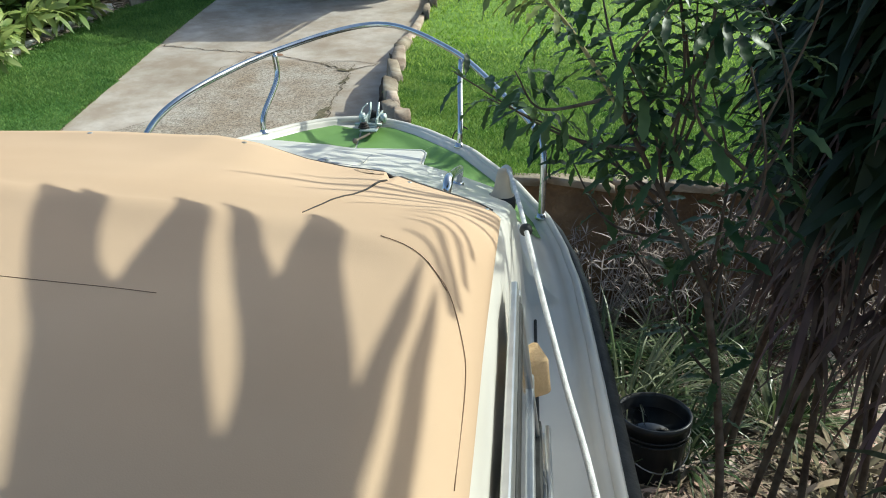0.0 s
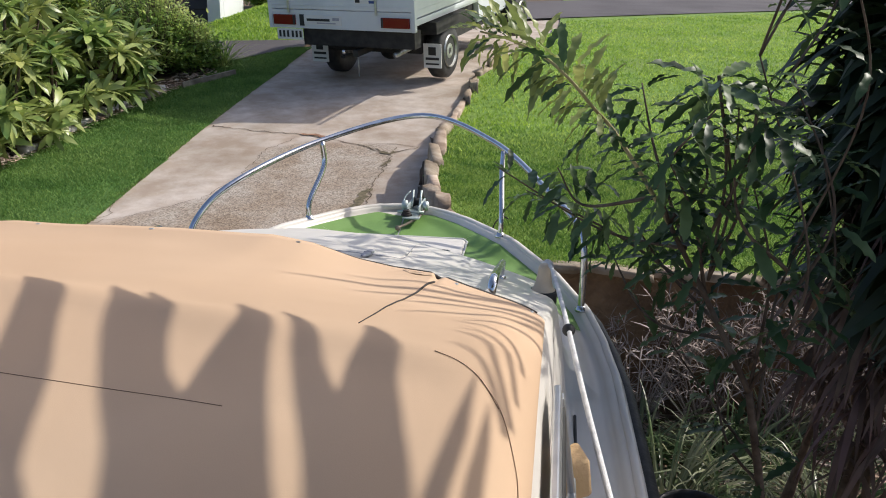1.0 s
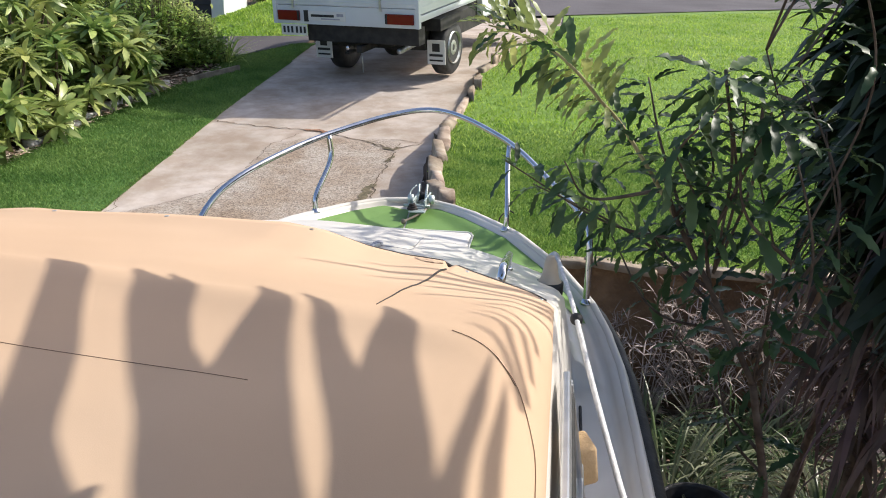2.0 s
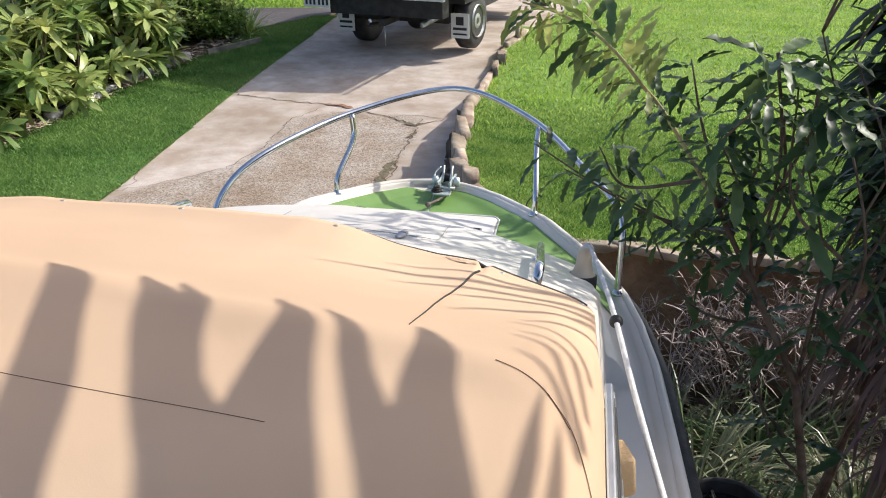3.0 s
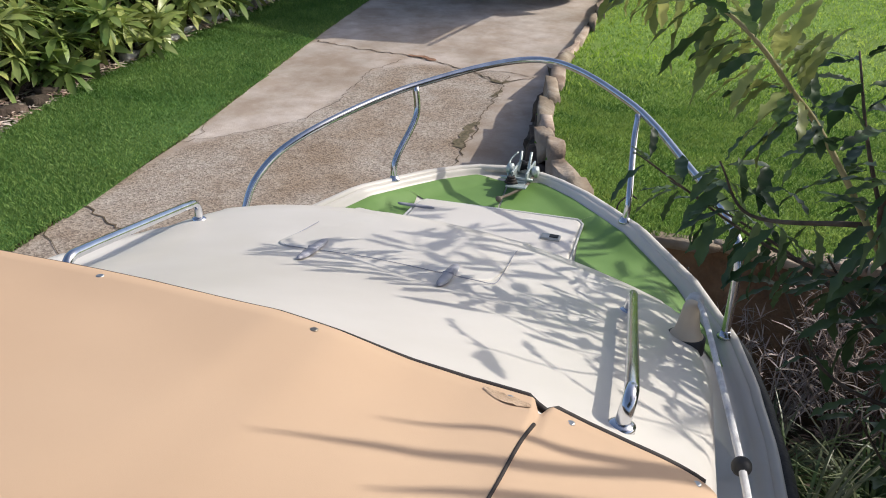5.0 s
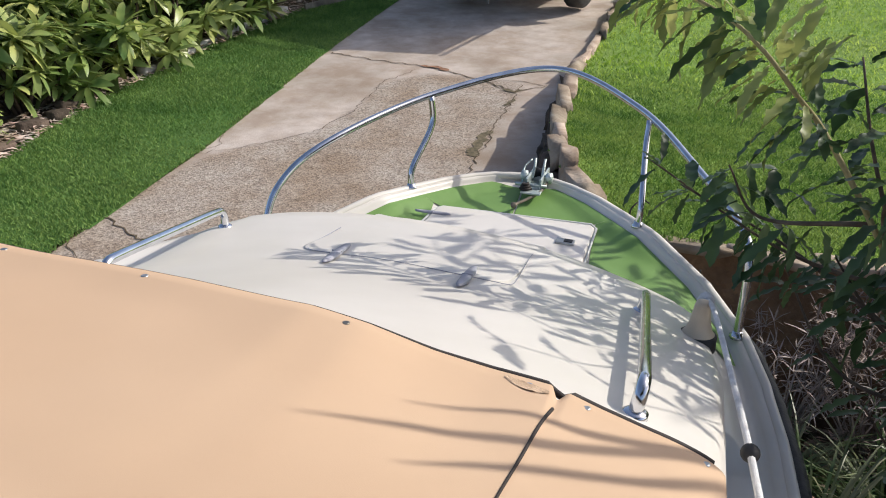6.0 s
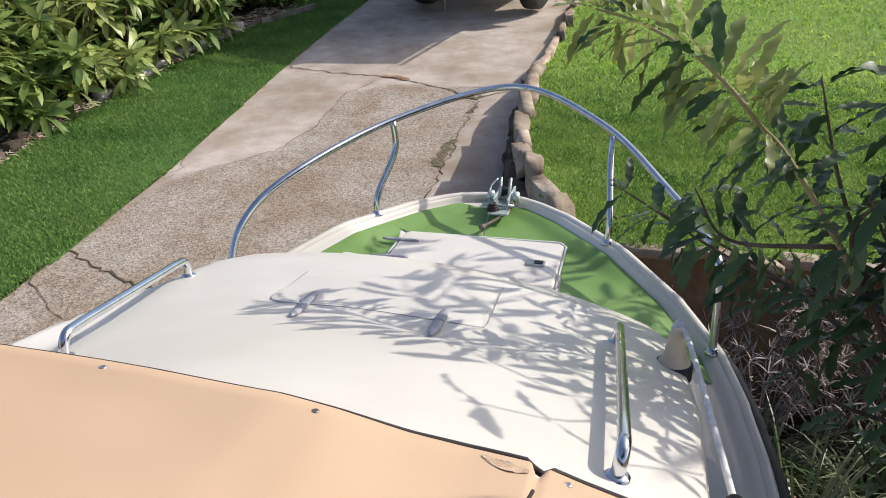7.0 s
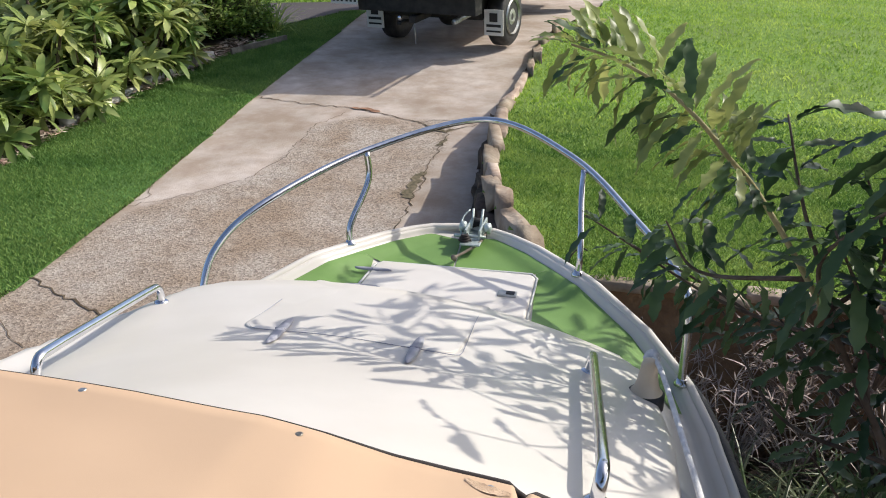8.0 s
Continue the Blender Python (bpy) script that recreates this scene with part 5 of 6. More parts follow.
        for j in range(n):
            a = j * 2.399 + rnd.uniform(-0.2, 0.2)
            way = Vector((math.cos(a), math.sin(a), rnd.uniform(-0.55, 0.45))).normalized()
            o = new("leaf", rnd.choice(lv))
            o.parent = t
            o.matrix_parent_inverse = shift
            o.matrix_basis = Matrix.Translation(tip + way * 0.01 - Vector((0, 0, 0.004 * j))) @ leaf_frame(way, rnd) @ Matrix.Scale(size * rnd.uniform(0.8, 1.15), 4)
    rest_ob = fix(rest.part("foliage", M["leafmass"], t))
    tagged(rest_ob, kind="stuff")
    return t


tree()


# ---- strappy plants that shade the boat ----
def strap_plant(x, y, z0, heads, rnd, label):
    """Cane stems topped by heads of long strap leaves, with a skirt of hanging dry ones."""
    t = thing("strap_leaf_plant", label, "plant", "strap-leaved plants", at=(x, y, z0))
    for hx, hy, hz, n, ln in heads:
        top = Vector((hx - x, hy - y, hz - z0))
        v, f = tube_data(spline([(rnd.uniform(-0.1, 0.1), rnd.uniform(-0.1, 0.1), -0.05), top * 0.5 + Vector((0.05, 0.03, 0)), top], 6), 0.013, 8)
        raw_part("stem", v, f, M["bark"], t)
        s = Soup()
        for i in range(n):
            a = i * 2.399 + rnd.uniform(-0.2, 0.2)
            el = rnd.uniform(-0.7, 1.1)
            d = Vector((math.cos(a) * math.cos(el), math.sin(a) * math.cos(el), math.sin(el)))
            v, f = blade(top + Vector((0, 0, rnd.uniform(-0.25, 0.08))), d, ln * rnd.uniform(0.75, 1.15), rnd.uniform(0.035, 0.06), rnd.uniform(1.0, 2.4), rnd, 6, 0.3)
            s.add(v, f)
        s.part("foliage", M["strap"], t)
        dry = Soup()
        for i in range(n // 2):
            a = rnd.uniform(0, 6.283)
            d = Vector((math.cos(a), math.sin(a), -0.3))
            v, f = blade(top * rnd.uniform(0.48, 0.95) + Vector((0, 0, -0.1)), d, ln * rnd.uniform(0.6, 1.0), rnd.uniform(0.014, 0.028), rnd.uniform(2.0, 3.5), rnd, 5)
            dry.add(v, f)
        dry.part("dry_foliage", M["deadstrap"], t, "dry brown hanging leaves")
    return t


rnd = random.Random(91)
strap_plant(1.55, 2.50, BED_Z, [(1.50, 2.46, 2.1, 70, 0.55), (1.46, 2.46, 2.65, 70, 0.55)], rnd, "dark strap-leaved plant with drooping leaves in the bed")
strap_plant(1.80, 2.95, BED_Z, [(1.72, 2.92, 2.0, 80, 0.6), (1.68, 2.90, 2.6, 80, 0.6)], rnd, "dark strap-leaved plant with drooping leaves in the bed")
strap_plant(1.55, 2.05, BED_Z, [(1.52, 2.05, 1.2, 40, 0.45)], rnd, "dark strap-leaved plant with drooping leaves in the bed")
strap_plant(1.42, 2.66, BED_Z, [(1.38, 2.62, 2.2, 90, 0.44), (1.36, 2.62, 2.55, 90, 0.46)], rnd, "dark strap-leaved plant with drooping leaves in the bed")
strap_plant(1.26, 2.75, BED_Z, [(1.24, 2.74, 2.05, 90, 0.34), (1.23, 2.73, 2.4, 100, 0.36), (1.25, 2.75, 2.75, 80, 0.4)], rnd, "dark strap-leaved plant with drooping leaves in the bed")
strap_plant(1.60, 3.55, BED_Z, [(1.56, 3.54, 2.1, 80, 0.5), (1.60, 3.52, 2.5, 80, 0.5)], rnd, "dark strap-leaved plant with drooping leaves in the bed")
strap_plant(1.20, 3.00, BED_Z, [(1.17, 2.98, 2.30, 90, 0.34), (1.18, 3.00, 2.62, 100, 0.36)], rnd, "dark strap-leaved plant with drooping leaves in the bed")
# out-of-view heads, added to keep the sun off the plants below
strap_plant(2.35, 3.3, BED_Z, [(2.1, 3.0, 3.0, 60, 0.8), (2.4, 3.4, 3.5, 60, 0.85), (2.75, 3.7, 3.9, 60, 0.85), (2.3, 2.7, 3.4, 60, 0.8)], rnd, "unseen tall strap-leaved plant added to shade the bed")


def shade_plant(x, y, heads, rnd):
    """An unseen tall cane plant, added so its broad leaves shade the boat."""
    t = thing("strap_leaf_plant", "unseen broad-leaved cane plant added to shade the boat", "plant", "strap-leaved plants", at=(x, y, BED_Z))
    for hx, hy, hz, fan, n, ln, wd in heads:
        top = Vector((hx - x, hy - y, hz - BED_Z))
        rise = top.z + 0.06
        v, f = tube_data(spline([(0.05 * rnd.random(), 0.05 * rnd.random(), -0.05), (0.12, -0.05, rise * 0.5), (0.10, -0.06, rise - 0.15), (top.x * 0.35, top.y * 0.35, rise), top], 6), 0.014, 8)
        raw_part("stem", v, f, M["bark"], t)
        s = Soup()
        for i in range(n):
            a = radians(fan[0] + (fan[1] - fan[0]) * (i + rnd.uniform(-0.25, 0.25)) / max(1, n - 1))
            el = rnd.uniform(0.0, 0.04)
            d = Vector((math.cos(a) * math.cos(el), math.sin(a) * math.cos(el), math.sin(el)))
            v, f = blade(top + Vector((0, 0, rnd.uniform(-0.12, 0.05))), d, ln * rnd.uniform(0.85, 1.12), wd * rnd.uniform(0.9, 1.1), rnd.uniform(0.02, 0.08), rnd, 7, 0.1, 0.3)
            s.add(v, f)
        s.part("foliage", M["strap"], t)
    return t


# leaves whose tips reach between the sun and the cover: middle line and half width where each one's shadow falls
REACH = [[(0.08, 0.50, 0.050), (-0.03, 0.70, 0.040), (-0.12, 0.83, 0.030), (-0.215, 0.985, 0.020), (-0.25, 1.05, 0.003)],
         [(0.09, 0.50, 0.050), (-0.02, 0.70, 0.040), (-0.10, 0.80, 0.030), (-0.175, 0.985, 0.012), (-0.20, 1.04, 0.003)],
         [(0.12, 0.45, 0.060), (0.03, 0.66, 0.050), (-0.016, 0.80, 0.038), (-0.058, 0.955, 0.018), (-0.085, 1.02, 0.003)],
         [(0.18, 0.45, 0.060), (0.14, 0.66, 0.036), (0.064, 0.813, 0.019), (0.0, 0.942, 0.012), (-0.03, 1.0, 0.002)],
         [(0.19, 0.45, 0.050), (0.15, 0.67, 0.035), (0.115, 0.80, 0.032), (0.09, 0.914, 0.022), (0.07, 0.98, 0.003)],
         [(0.19, 0.50, 0.020), (0.198, 0.60, 0.012), (0.196, 0.70, 0.011), (0.20, 0.80, 0.010), (0.20, 0.90, 0.001)],
         [(0.24, 0.45, 0.015), (0.237, 0.60, 0.013), (0.229, 0.72, 0.012), (0.228, 0.80, 0.008), (0.225, 0.86, 0.001)],
         [(-0.04, 0.50, 0.050), (-0.14, 0.65, 0.026), (-0.215, 0.80, 0.028), (-0.33, 1.005, 0.022), (-0.37, 1.06, 0.003)],
         [(-0.20, 0.45, 0.060), (-0.30, 0.66, 0.050), (-0.42, 0.85, 0.035), (-0.52, 1.01, 0.015), (-0.55, 1.05, 0.003)],
         [(0.262, 0.85, 0.007), (0.223, 0.931, 0.006), (0.206, 0.971, 0.005), (0.165, 1.0, 0.001)],
         [(0.265, 0.90, 0.006), (0.236, 0.977, 0.006), (0.21, 1.004, 0.004), (0.175, 1.02, 0.001)],
         [(0.255, 0.83, 0.007), (0.217, 0.902, 0.006), (0.191, 0.938, 0.004), (0.165, 0.955, 0.001)],
         [(0.268, 0.97, 0.006), (0.245, 1.03, 0.006), (0.21, 1.06, 0.004), (0.17, 1.075, 0.001)]]

# thin leaves whose shadows cross the cover's front corner, tip first
FINGERS = [[(-0.124, 1.258, 0.001), (-0.036, 1.300, 0.006), (0.037, 1.332, 0.009), (0.093, 1.355, 0.010), (0.192, 1.440, 0.010), (0.34, 1.57, 0.008)],
           [(-0.051, 1.347, 0.001), (0.037, 1.393, 0.006), (0.080, 1.402, 0.008), (0.117, 1.412, 0.009), (0.21, 1.47, 0.009), (0.34, 1.58, 0.008)],
           [(-0.021, 1.233, 0.001), (0.034, 1.268, 0.006), (0.074, 1.289, 0.008), (0.194, 1.367, 0.010), (0.34, 1.55, 0.008)],
           [(0.050, 1.195, 0.001), (0.100, 1.235, 0.006), (0.160, 1.285, 0.008), (0.225, 1.35, 0.009), (0.34, 1.55, 0.008)],
           [(0.084, 1.083, 0.001), (0.123, 1.133, 0.006), (0.172, 1.181, 0.008), (0.222, 1.263, 0.009), (0.34, 1.53, 0.008)],
           [(0.162, 1.074, 0.001), (0.200, 1.107, 0.006), (0.234, 1.165, 0.008), (0.27, 1.25, 0.008), (0.35, 1.52, 0.008)]]


def cover_height(x, y):
    h = min(x, 0.25) - COVER_X
    s = h if h < 0.54 else 0.54 + 0.075 * math.asin((h - 0.54) / 0.075)
    yf = cover_front(min(x, 0.25))
    return cover_point(s, min(1, max(0, (y - yf) / (-0.9 - yf)))).z


def reach_plant(x, y, rnd):
    """An unseen tall cane plant, added so its leaves cast the cover's shadows."""
    t = thing("strap_leaf_plant", "unseen broad-leaved cane plant added to shade the boat", "plant", "strap-leaved plants", at=(x, y, BED_Z))
    base = Vector((x, y, BED_Z))

    def leaf(line, far, sag, low=False):
        verts, faces = [], []
        pts = spline([(a, b, cover_height(a, b) if low else 2.305) for a, b, _ in line], 5)
        for i, p in enumerate(pts):
            u = i / (len(pts) - 1)
            w = interp(u * (len(line) - 1), [(k, q[2]) for k, q in enumerate(line)])
            d = (pts[min(i + 1, len(pts) - 1)] - pts[max(i - 1, 0)]).normalized()
            side = Vector((-d.y, d.x, 0))
            lift = SUN_DIR * (far + 0.10 * u - sag * u * u) - base
            verts += [p - side * w + lift + SUN_DIR * 0.3 * w, p + lift, p + side * w + lift + SUN_DIR * 0.3 * w]
            if i:
                k = 3 * i
                faces += [(k - 3, k - 2, k + 1, k), (k - 2, k - 1, k + 2, k + 1)]
        raw_part("leaf", verts, faces, M["strap"], t)
    for line in REACH:
        leaf(line, rnd.uniform(0.95, 1.1), rnd.uniform(0.05, 0.2))
    for line in FINGERS:
        leaf(line, rnd.uniform(1.2, 1.3), 0.0, True)
    root = Vector((0.34, 1.56, 2.16)) + SUN_DIR * 1.36 - base
    raw_part("stem", *tube_data(spline([(0, 0.05, -0.05), (0.15, 0.3, 1.4), (0.12, 0.8, root.z - 0.1), root + Vector((0.25, 0.05, 0.02)), root], 6), 0.012, 8), M["bark"], t)
    for cx, cy in ((0.17, 0.15), (-0.10, 0.12), (-0.38, 0.10)):
        root = Vector((cx, cy, 2.305)) + SUN_DIR * 0.98 - base
        raw_part("stem", *tube_data(spline([(0, 0, -0.05), (0.1, -0.1, 1.4), (0.02, -0.05, root.z - 0.2), root * 0.55 + Vector((0, 0, root.z * 0.47)), root], 6), 0.014, 8), M["bark"], t)
        for k in range(20):
            a = radians(18 * k + rnd.uniform(-7, 7))
            ln = rnd.uniform(0.40, 0.52)
            if math.sin(a) > 0.1:
                ln = min(ln, ((0.57 if cx > 0 else 0.635) - cy) / math.sin(a))
            c, sn = math.cos(a) * ln, math.sin(a) * ln
            leaf([(cx, cy, 0.012), (cx + c * 0.3, cy + sn * 0.3, 0.05), (cx + c * 0.7, cy + sn * 0.7, 0.05), (cx + c, cy + sn, 0.004)], rnd.uniform(0.92, 1.05), rnd.uniform(0.1, 0.3))
    return t


# both plants stay out of view and are there for their shadows
reach_plant(1.75, 0.55, rnd)
shade_plant(2.35, 2.1, [(2.2, 2.6, 3.2, (120, 480), 20, 0.7, 0.05), (2.6, 1.8, 3.5, (120, 480), 20, 0.7, 0.06)], rnd)


def floor_straps(x, y, rnd, n=60, ln=0.75):
    t = thing("strap_leaf_clump", "dry pale-brown strap leaves fallen over the bed", "plant", "strap-leaved plants", at=(x, y, BED_Z))
    s = Soup()
    for _ in range(n):
        a = rnd.uniform(0, 6.283)
        d = (math.cos(a), math.sin(a), rnd.uniform(0.2, 0.9))
        v, f = blade((rnd.uniform(-0.1, 0.1), rnd.uniform(-0.1, 0.1), 0), d, ln * rnd.uniform(0.6, 1.2), rnd.uniform(0.012, 0.03), rnd.uniform(0.7, 1.8), rnd, 5)
        s.add(v, f)
    s.part("foliage", M["litterstrap"], t)


for x, y in [(1.50, 2.75), (1.42, 2.5), (1.62, 3.1), (1.35, 2.2), (1.25, 2.0)]:
    floor_straps(x, y, rnd, 34, 0.5)

# ---- garden on the far side of the lawn strip ----
white_row = thing("garden_edging", "row of white-painted stones edging a garden", "edging", kind="structure")
rnd = random.Random(8)
y = 4.6
while y < 10.5:
    ln = rnd.uniform(0.18, 0.34)
    o = new("stone", stone_mesh(rnd.randint(0, 9999), (0.12, ln, 0.11), M["whitestone"] if y > 7.4 else M["darkstone"]))
    o.parent = white_row
    o.matrix_basis = pose(bed_x(y) - 0.10 + rnd.uniform(-0.05, 0.03), y, slope_z(y) + 0.02, 0, 0, rnd.uniform(-20, 5))
    y += ln * rnd.uniform(0.95, 1.7)
edge = thing("timber_edge", "weathered timber board edging the lawn", "edging", kind="structure")
v0, v1 = Vector((-4.47, 10.45, slope_z(10.45) + 0.05)), Vector((-4.08, 11.25, slope_z(11.25) + 0.05))
box_part("board", (-0.018, 0, -0.06), (0.018, (v1 - v0).length, 0.035), M["timber"], edge, 0.004, m=Matrix.Translation(v0) @ (v1 - v0).to_track_quat("Y", "Z").to_matrix().to_4x4())


def rosette_mesh(seed, mat, n=16, ln=0.24):
    rnd = random.Random(seed)
    s = Soup()
    for i in range(n):
        a = i * 2.399
        el = 1.0 - 1.5 * i / n + rnd.uniform(-0.15, 0.15)
        d = Vector((math.cos(a) * math.cos(el), math.sin(a) * math.cos(el), math.sin(el)))
        v, f = crinkled_leaf(rnd.uniform(0.23, 0.28), 0.08, rnd.uniform(0.25, 0.75), rnd, 8, 0.2)
        m = leaf_frame(d, rnd) @ Matrix.Scale(ln * rnd.uniform(0.7, 1.1), 4)
        s.add([m @ Vector(p) for p in v], f)
    return s.mesh("leaf_rosette", mat)


ROS = [rosette_mesh(k, M["hedgeleaf"], 18 + k, 0.26) for k in range(5)]


def frangipani(x, y, h, spread, n, rnd):
    z = slope_z(y)
    t = thing("garden_shrub", "broad-leaved green garden shrub behind white edging stones", "shrub", "shrubs along the lawn", at=(x, y, z))
    for i in range(n):
        a, r = rnd.uniform(0, 6.283), spread * math.sqrt(rnd.random())
        hh = h * rnd.uniform(0.25, 1.0) * (1 - 0.35 * (r / spread) ** 2)
        tip = Vector((math.cos(a) * r, math.sin(a) * r, hh))
        v, f = tube_data(spline([(math.cos(a) * r * 0.2, math.sin(a) * r * 0.2, -0.02), tip * 0.6 + Vector((0, 0, -0.05)), tip], 3), [0.016] * 6 + [0.012], 5)
        raw_part("stem", v, f, M["bark"], t)
        o = new("leaf_rosette", rnd.choice(ROS))
        o.parent = t
        o.matrix_basis = Matrix.Translation(tip) @ pose(0, 0, 0, rnd.uniform(-25, 25), rnd.uniform(-25, 25), rnd.uniform(0, 360)) @ Matrix.Scale(rnd.uniform(0.8, 1.25), 4)
    return t


rnd = random.Random(14)
for x, y, h, sp, n in [(-5.30, 6.6, 0.85, 0.58, 22), (-5.30, 7.3, 0.9, 0.6, 26), (-5.25, 8.0, 0.95, 0.62, 26), (-5.18, 8.7, 1.0, 0.62, 26), (-5.1, 9.4, 1.0, 0.6, 24), (-5.1, 10.1, 0.9, 0.55, 20),
                       (-6.3, 7.4, 1.35, 0.7, 22), (-6.25, 8.5, 1.5, 0.75, 24), (-6.2, 9.7, 1.45, 0.75, 22), (-7.2, 8.2, 1.7, 0.8, 20), (-7.3, 9.6, 1.8, 0.8, 20), (-6.3, 6.2, 1.0, 0.6, 14),
                       (-5.7, 7.7, 1.25, 0.5, 16), (-5.65, 8.6, 1.3, 0.5, 16), (-5.6, 9.6, 1.3, 0.5, 16), (-5.75, 6.9, 1.1, 0.5, 14)]:
    frangipani(x, y, h, sp, n, rnd)


def fine_bush(x, y, h, r, n, rnd, mat, label, leaf=(0.05, 0.10), name="bushy_shrub"):
    z = slope_z(y)
    t = thing(name, label, "shrub", "shrubs along the lawn", at=(x, y, z))
    stems, s = Soup(), Soup()
    for i in range(n):
        a, rr = rnd.uniform(0, 6.283), r * math.sqrt(rnd.random())
        tip = Vector((math.cos(a) * rr, math.sin(a) * rr, h * rnd.uniform(0.45, 1.05) * math.sqrt(max(0.08, 1 - (rr / r) ** 2))))
        root = Vector((math.cos(a) * rr * 0.15, math.sin(a) * rr * 0.15, -0.02))
        v, f = tube_data([root, root.lerp(tip, 0.5) + Vector((0, 0, 0.05)), tip], [0.008, 0.005, 0.002], 4)
        stems.add(v, f)
        for k in range(26):
            u = rnd.uniform(0.25, 1.0)
            p = root.lerp(tip, u) + Vector((rnd.gauss(0, 0.05), rnd.gauss(0, 0.05), rnd.gauss(0, 0.04)))
            d = Vector((rnd.uniform(-1, 1), rnd.uniform(-1, 1), rnd.uniform(-0.3, 0.9)))
            v, f = blade(p, d, rnd.uniform(*leaf), leaf[0] * 0.75, 0.6, rnd, 2)
            s.add(v, f)
    stems.part("branchwork", M["bark"], t)
    s.part("foliage", mat, t)
    return t


fine_bush(-5.25, 11.3, 1.35, 0.8, 330, rnd, M["hedgedark"], "dense fine-leaved green bush at the garden's end")
fine_bush(-5.9, 12.0, 1.6, 0.8, 300, rnd, M["hedgedark"], "dense fine-leaved green bush at the garden's end")
fine_bush(-4.75, 11.5, 0.75, 0.42, 170, rnd, M["hedgedark"], "dense fine-leaved green bush at the garden's end")
fine_bush(-5.4, 5.6, 0.75, 0.65, 160, rnd, M["hedgedark"], "low grey-green bush beside the lawn", (0.05, 0.09))
fine_bush(-5.6, 4.6, 0.7, 0.6, 120, rnd, M["hedgedark"], "low grey-green bush beside the lawn", (0.05, 0.09))
tussock(-4.75, 4.75, slope_z(4.75), 0.2, 0.4, 90, rnd, M["tuft"], "green strappy tussock at the lawn's corner")


tussock(-4.45, 11.75, slope_z(11.75), 0.2, 0.55, 110, rnd, M["hedgedark"], "yellow-green strappy tuft at the end of the garden")


def canes(x, y, rnd):
    z = slope_z(y)
    t = thing("cane_clump", "clump of bare tan canes behind the shrubs", "plant", "cane clumps", at=(x, y, z))
    for i in range(24):
        a = rnd.uniform(0, 6.283)
        p = Vector((rnd.uniform(-0.3, 0.3), rnd.uniform(-0.3, 0.3), -0.02))
        tip = p + Vector((math.cos(a) * 0.5, math.sin(a) * 0.5, rnd.uniform(1.6, 2.8)))
        v, f = tube_data([p, p.lerp(tip, 0.5) + Vector((rnd.uniform(-0.1, 0.1), 0, 0.1)), tip], [0.016, 0.013, 0.006], 5)
        raw_part("cane", v, f, M["cane"], t)


for x, y in [(-6.9, 11.2), (-6.2, 12.8), (-7.6, 12.2)]:
    canes(x, y, rnd)
for x, y, h in [(-8.4, 10.8, 2.4), (-8.8, 12.6, 2.6), (-9.5, 9.0, 2.4), (-8.3, 14.0, 2.0)]:
    fine_bush(x, y, h, 1.1, 170, rnd, M["hedgedark"], "tall dense green bush behind the garden", (0.09, 0.16))
for x, y, h in [(-6.1, 19.5, 1.6), (-7.0, 21.5, 2.0), (-5.6, 21.5, 1.4)]:
    fine_bush(x, y, h, 1.0, 150, rnd, M["hedgedark"], "leafy green bush on the grass bank", (0.10, 0.18))


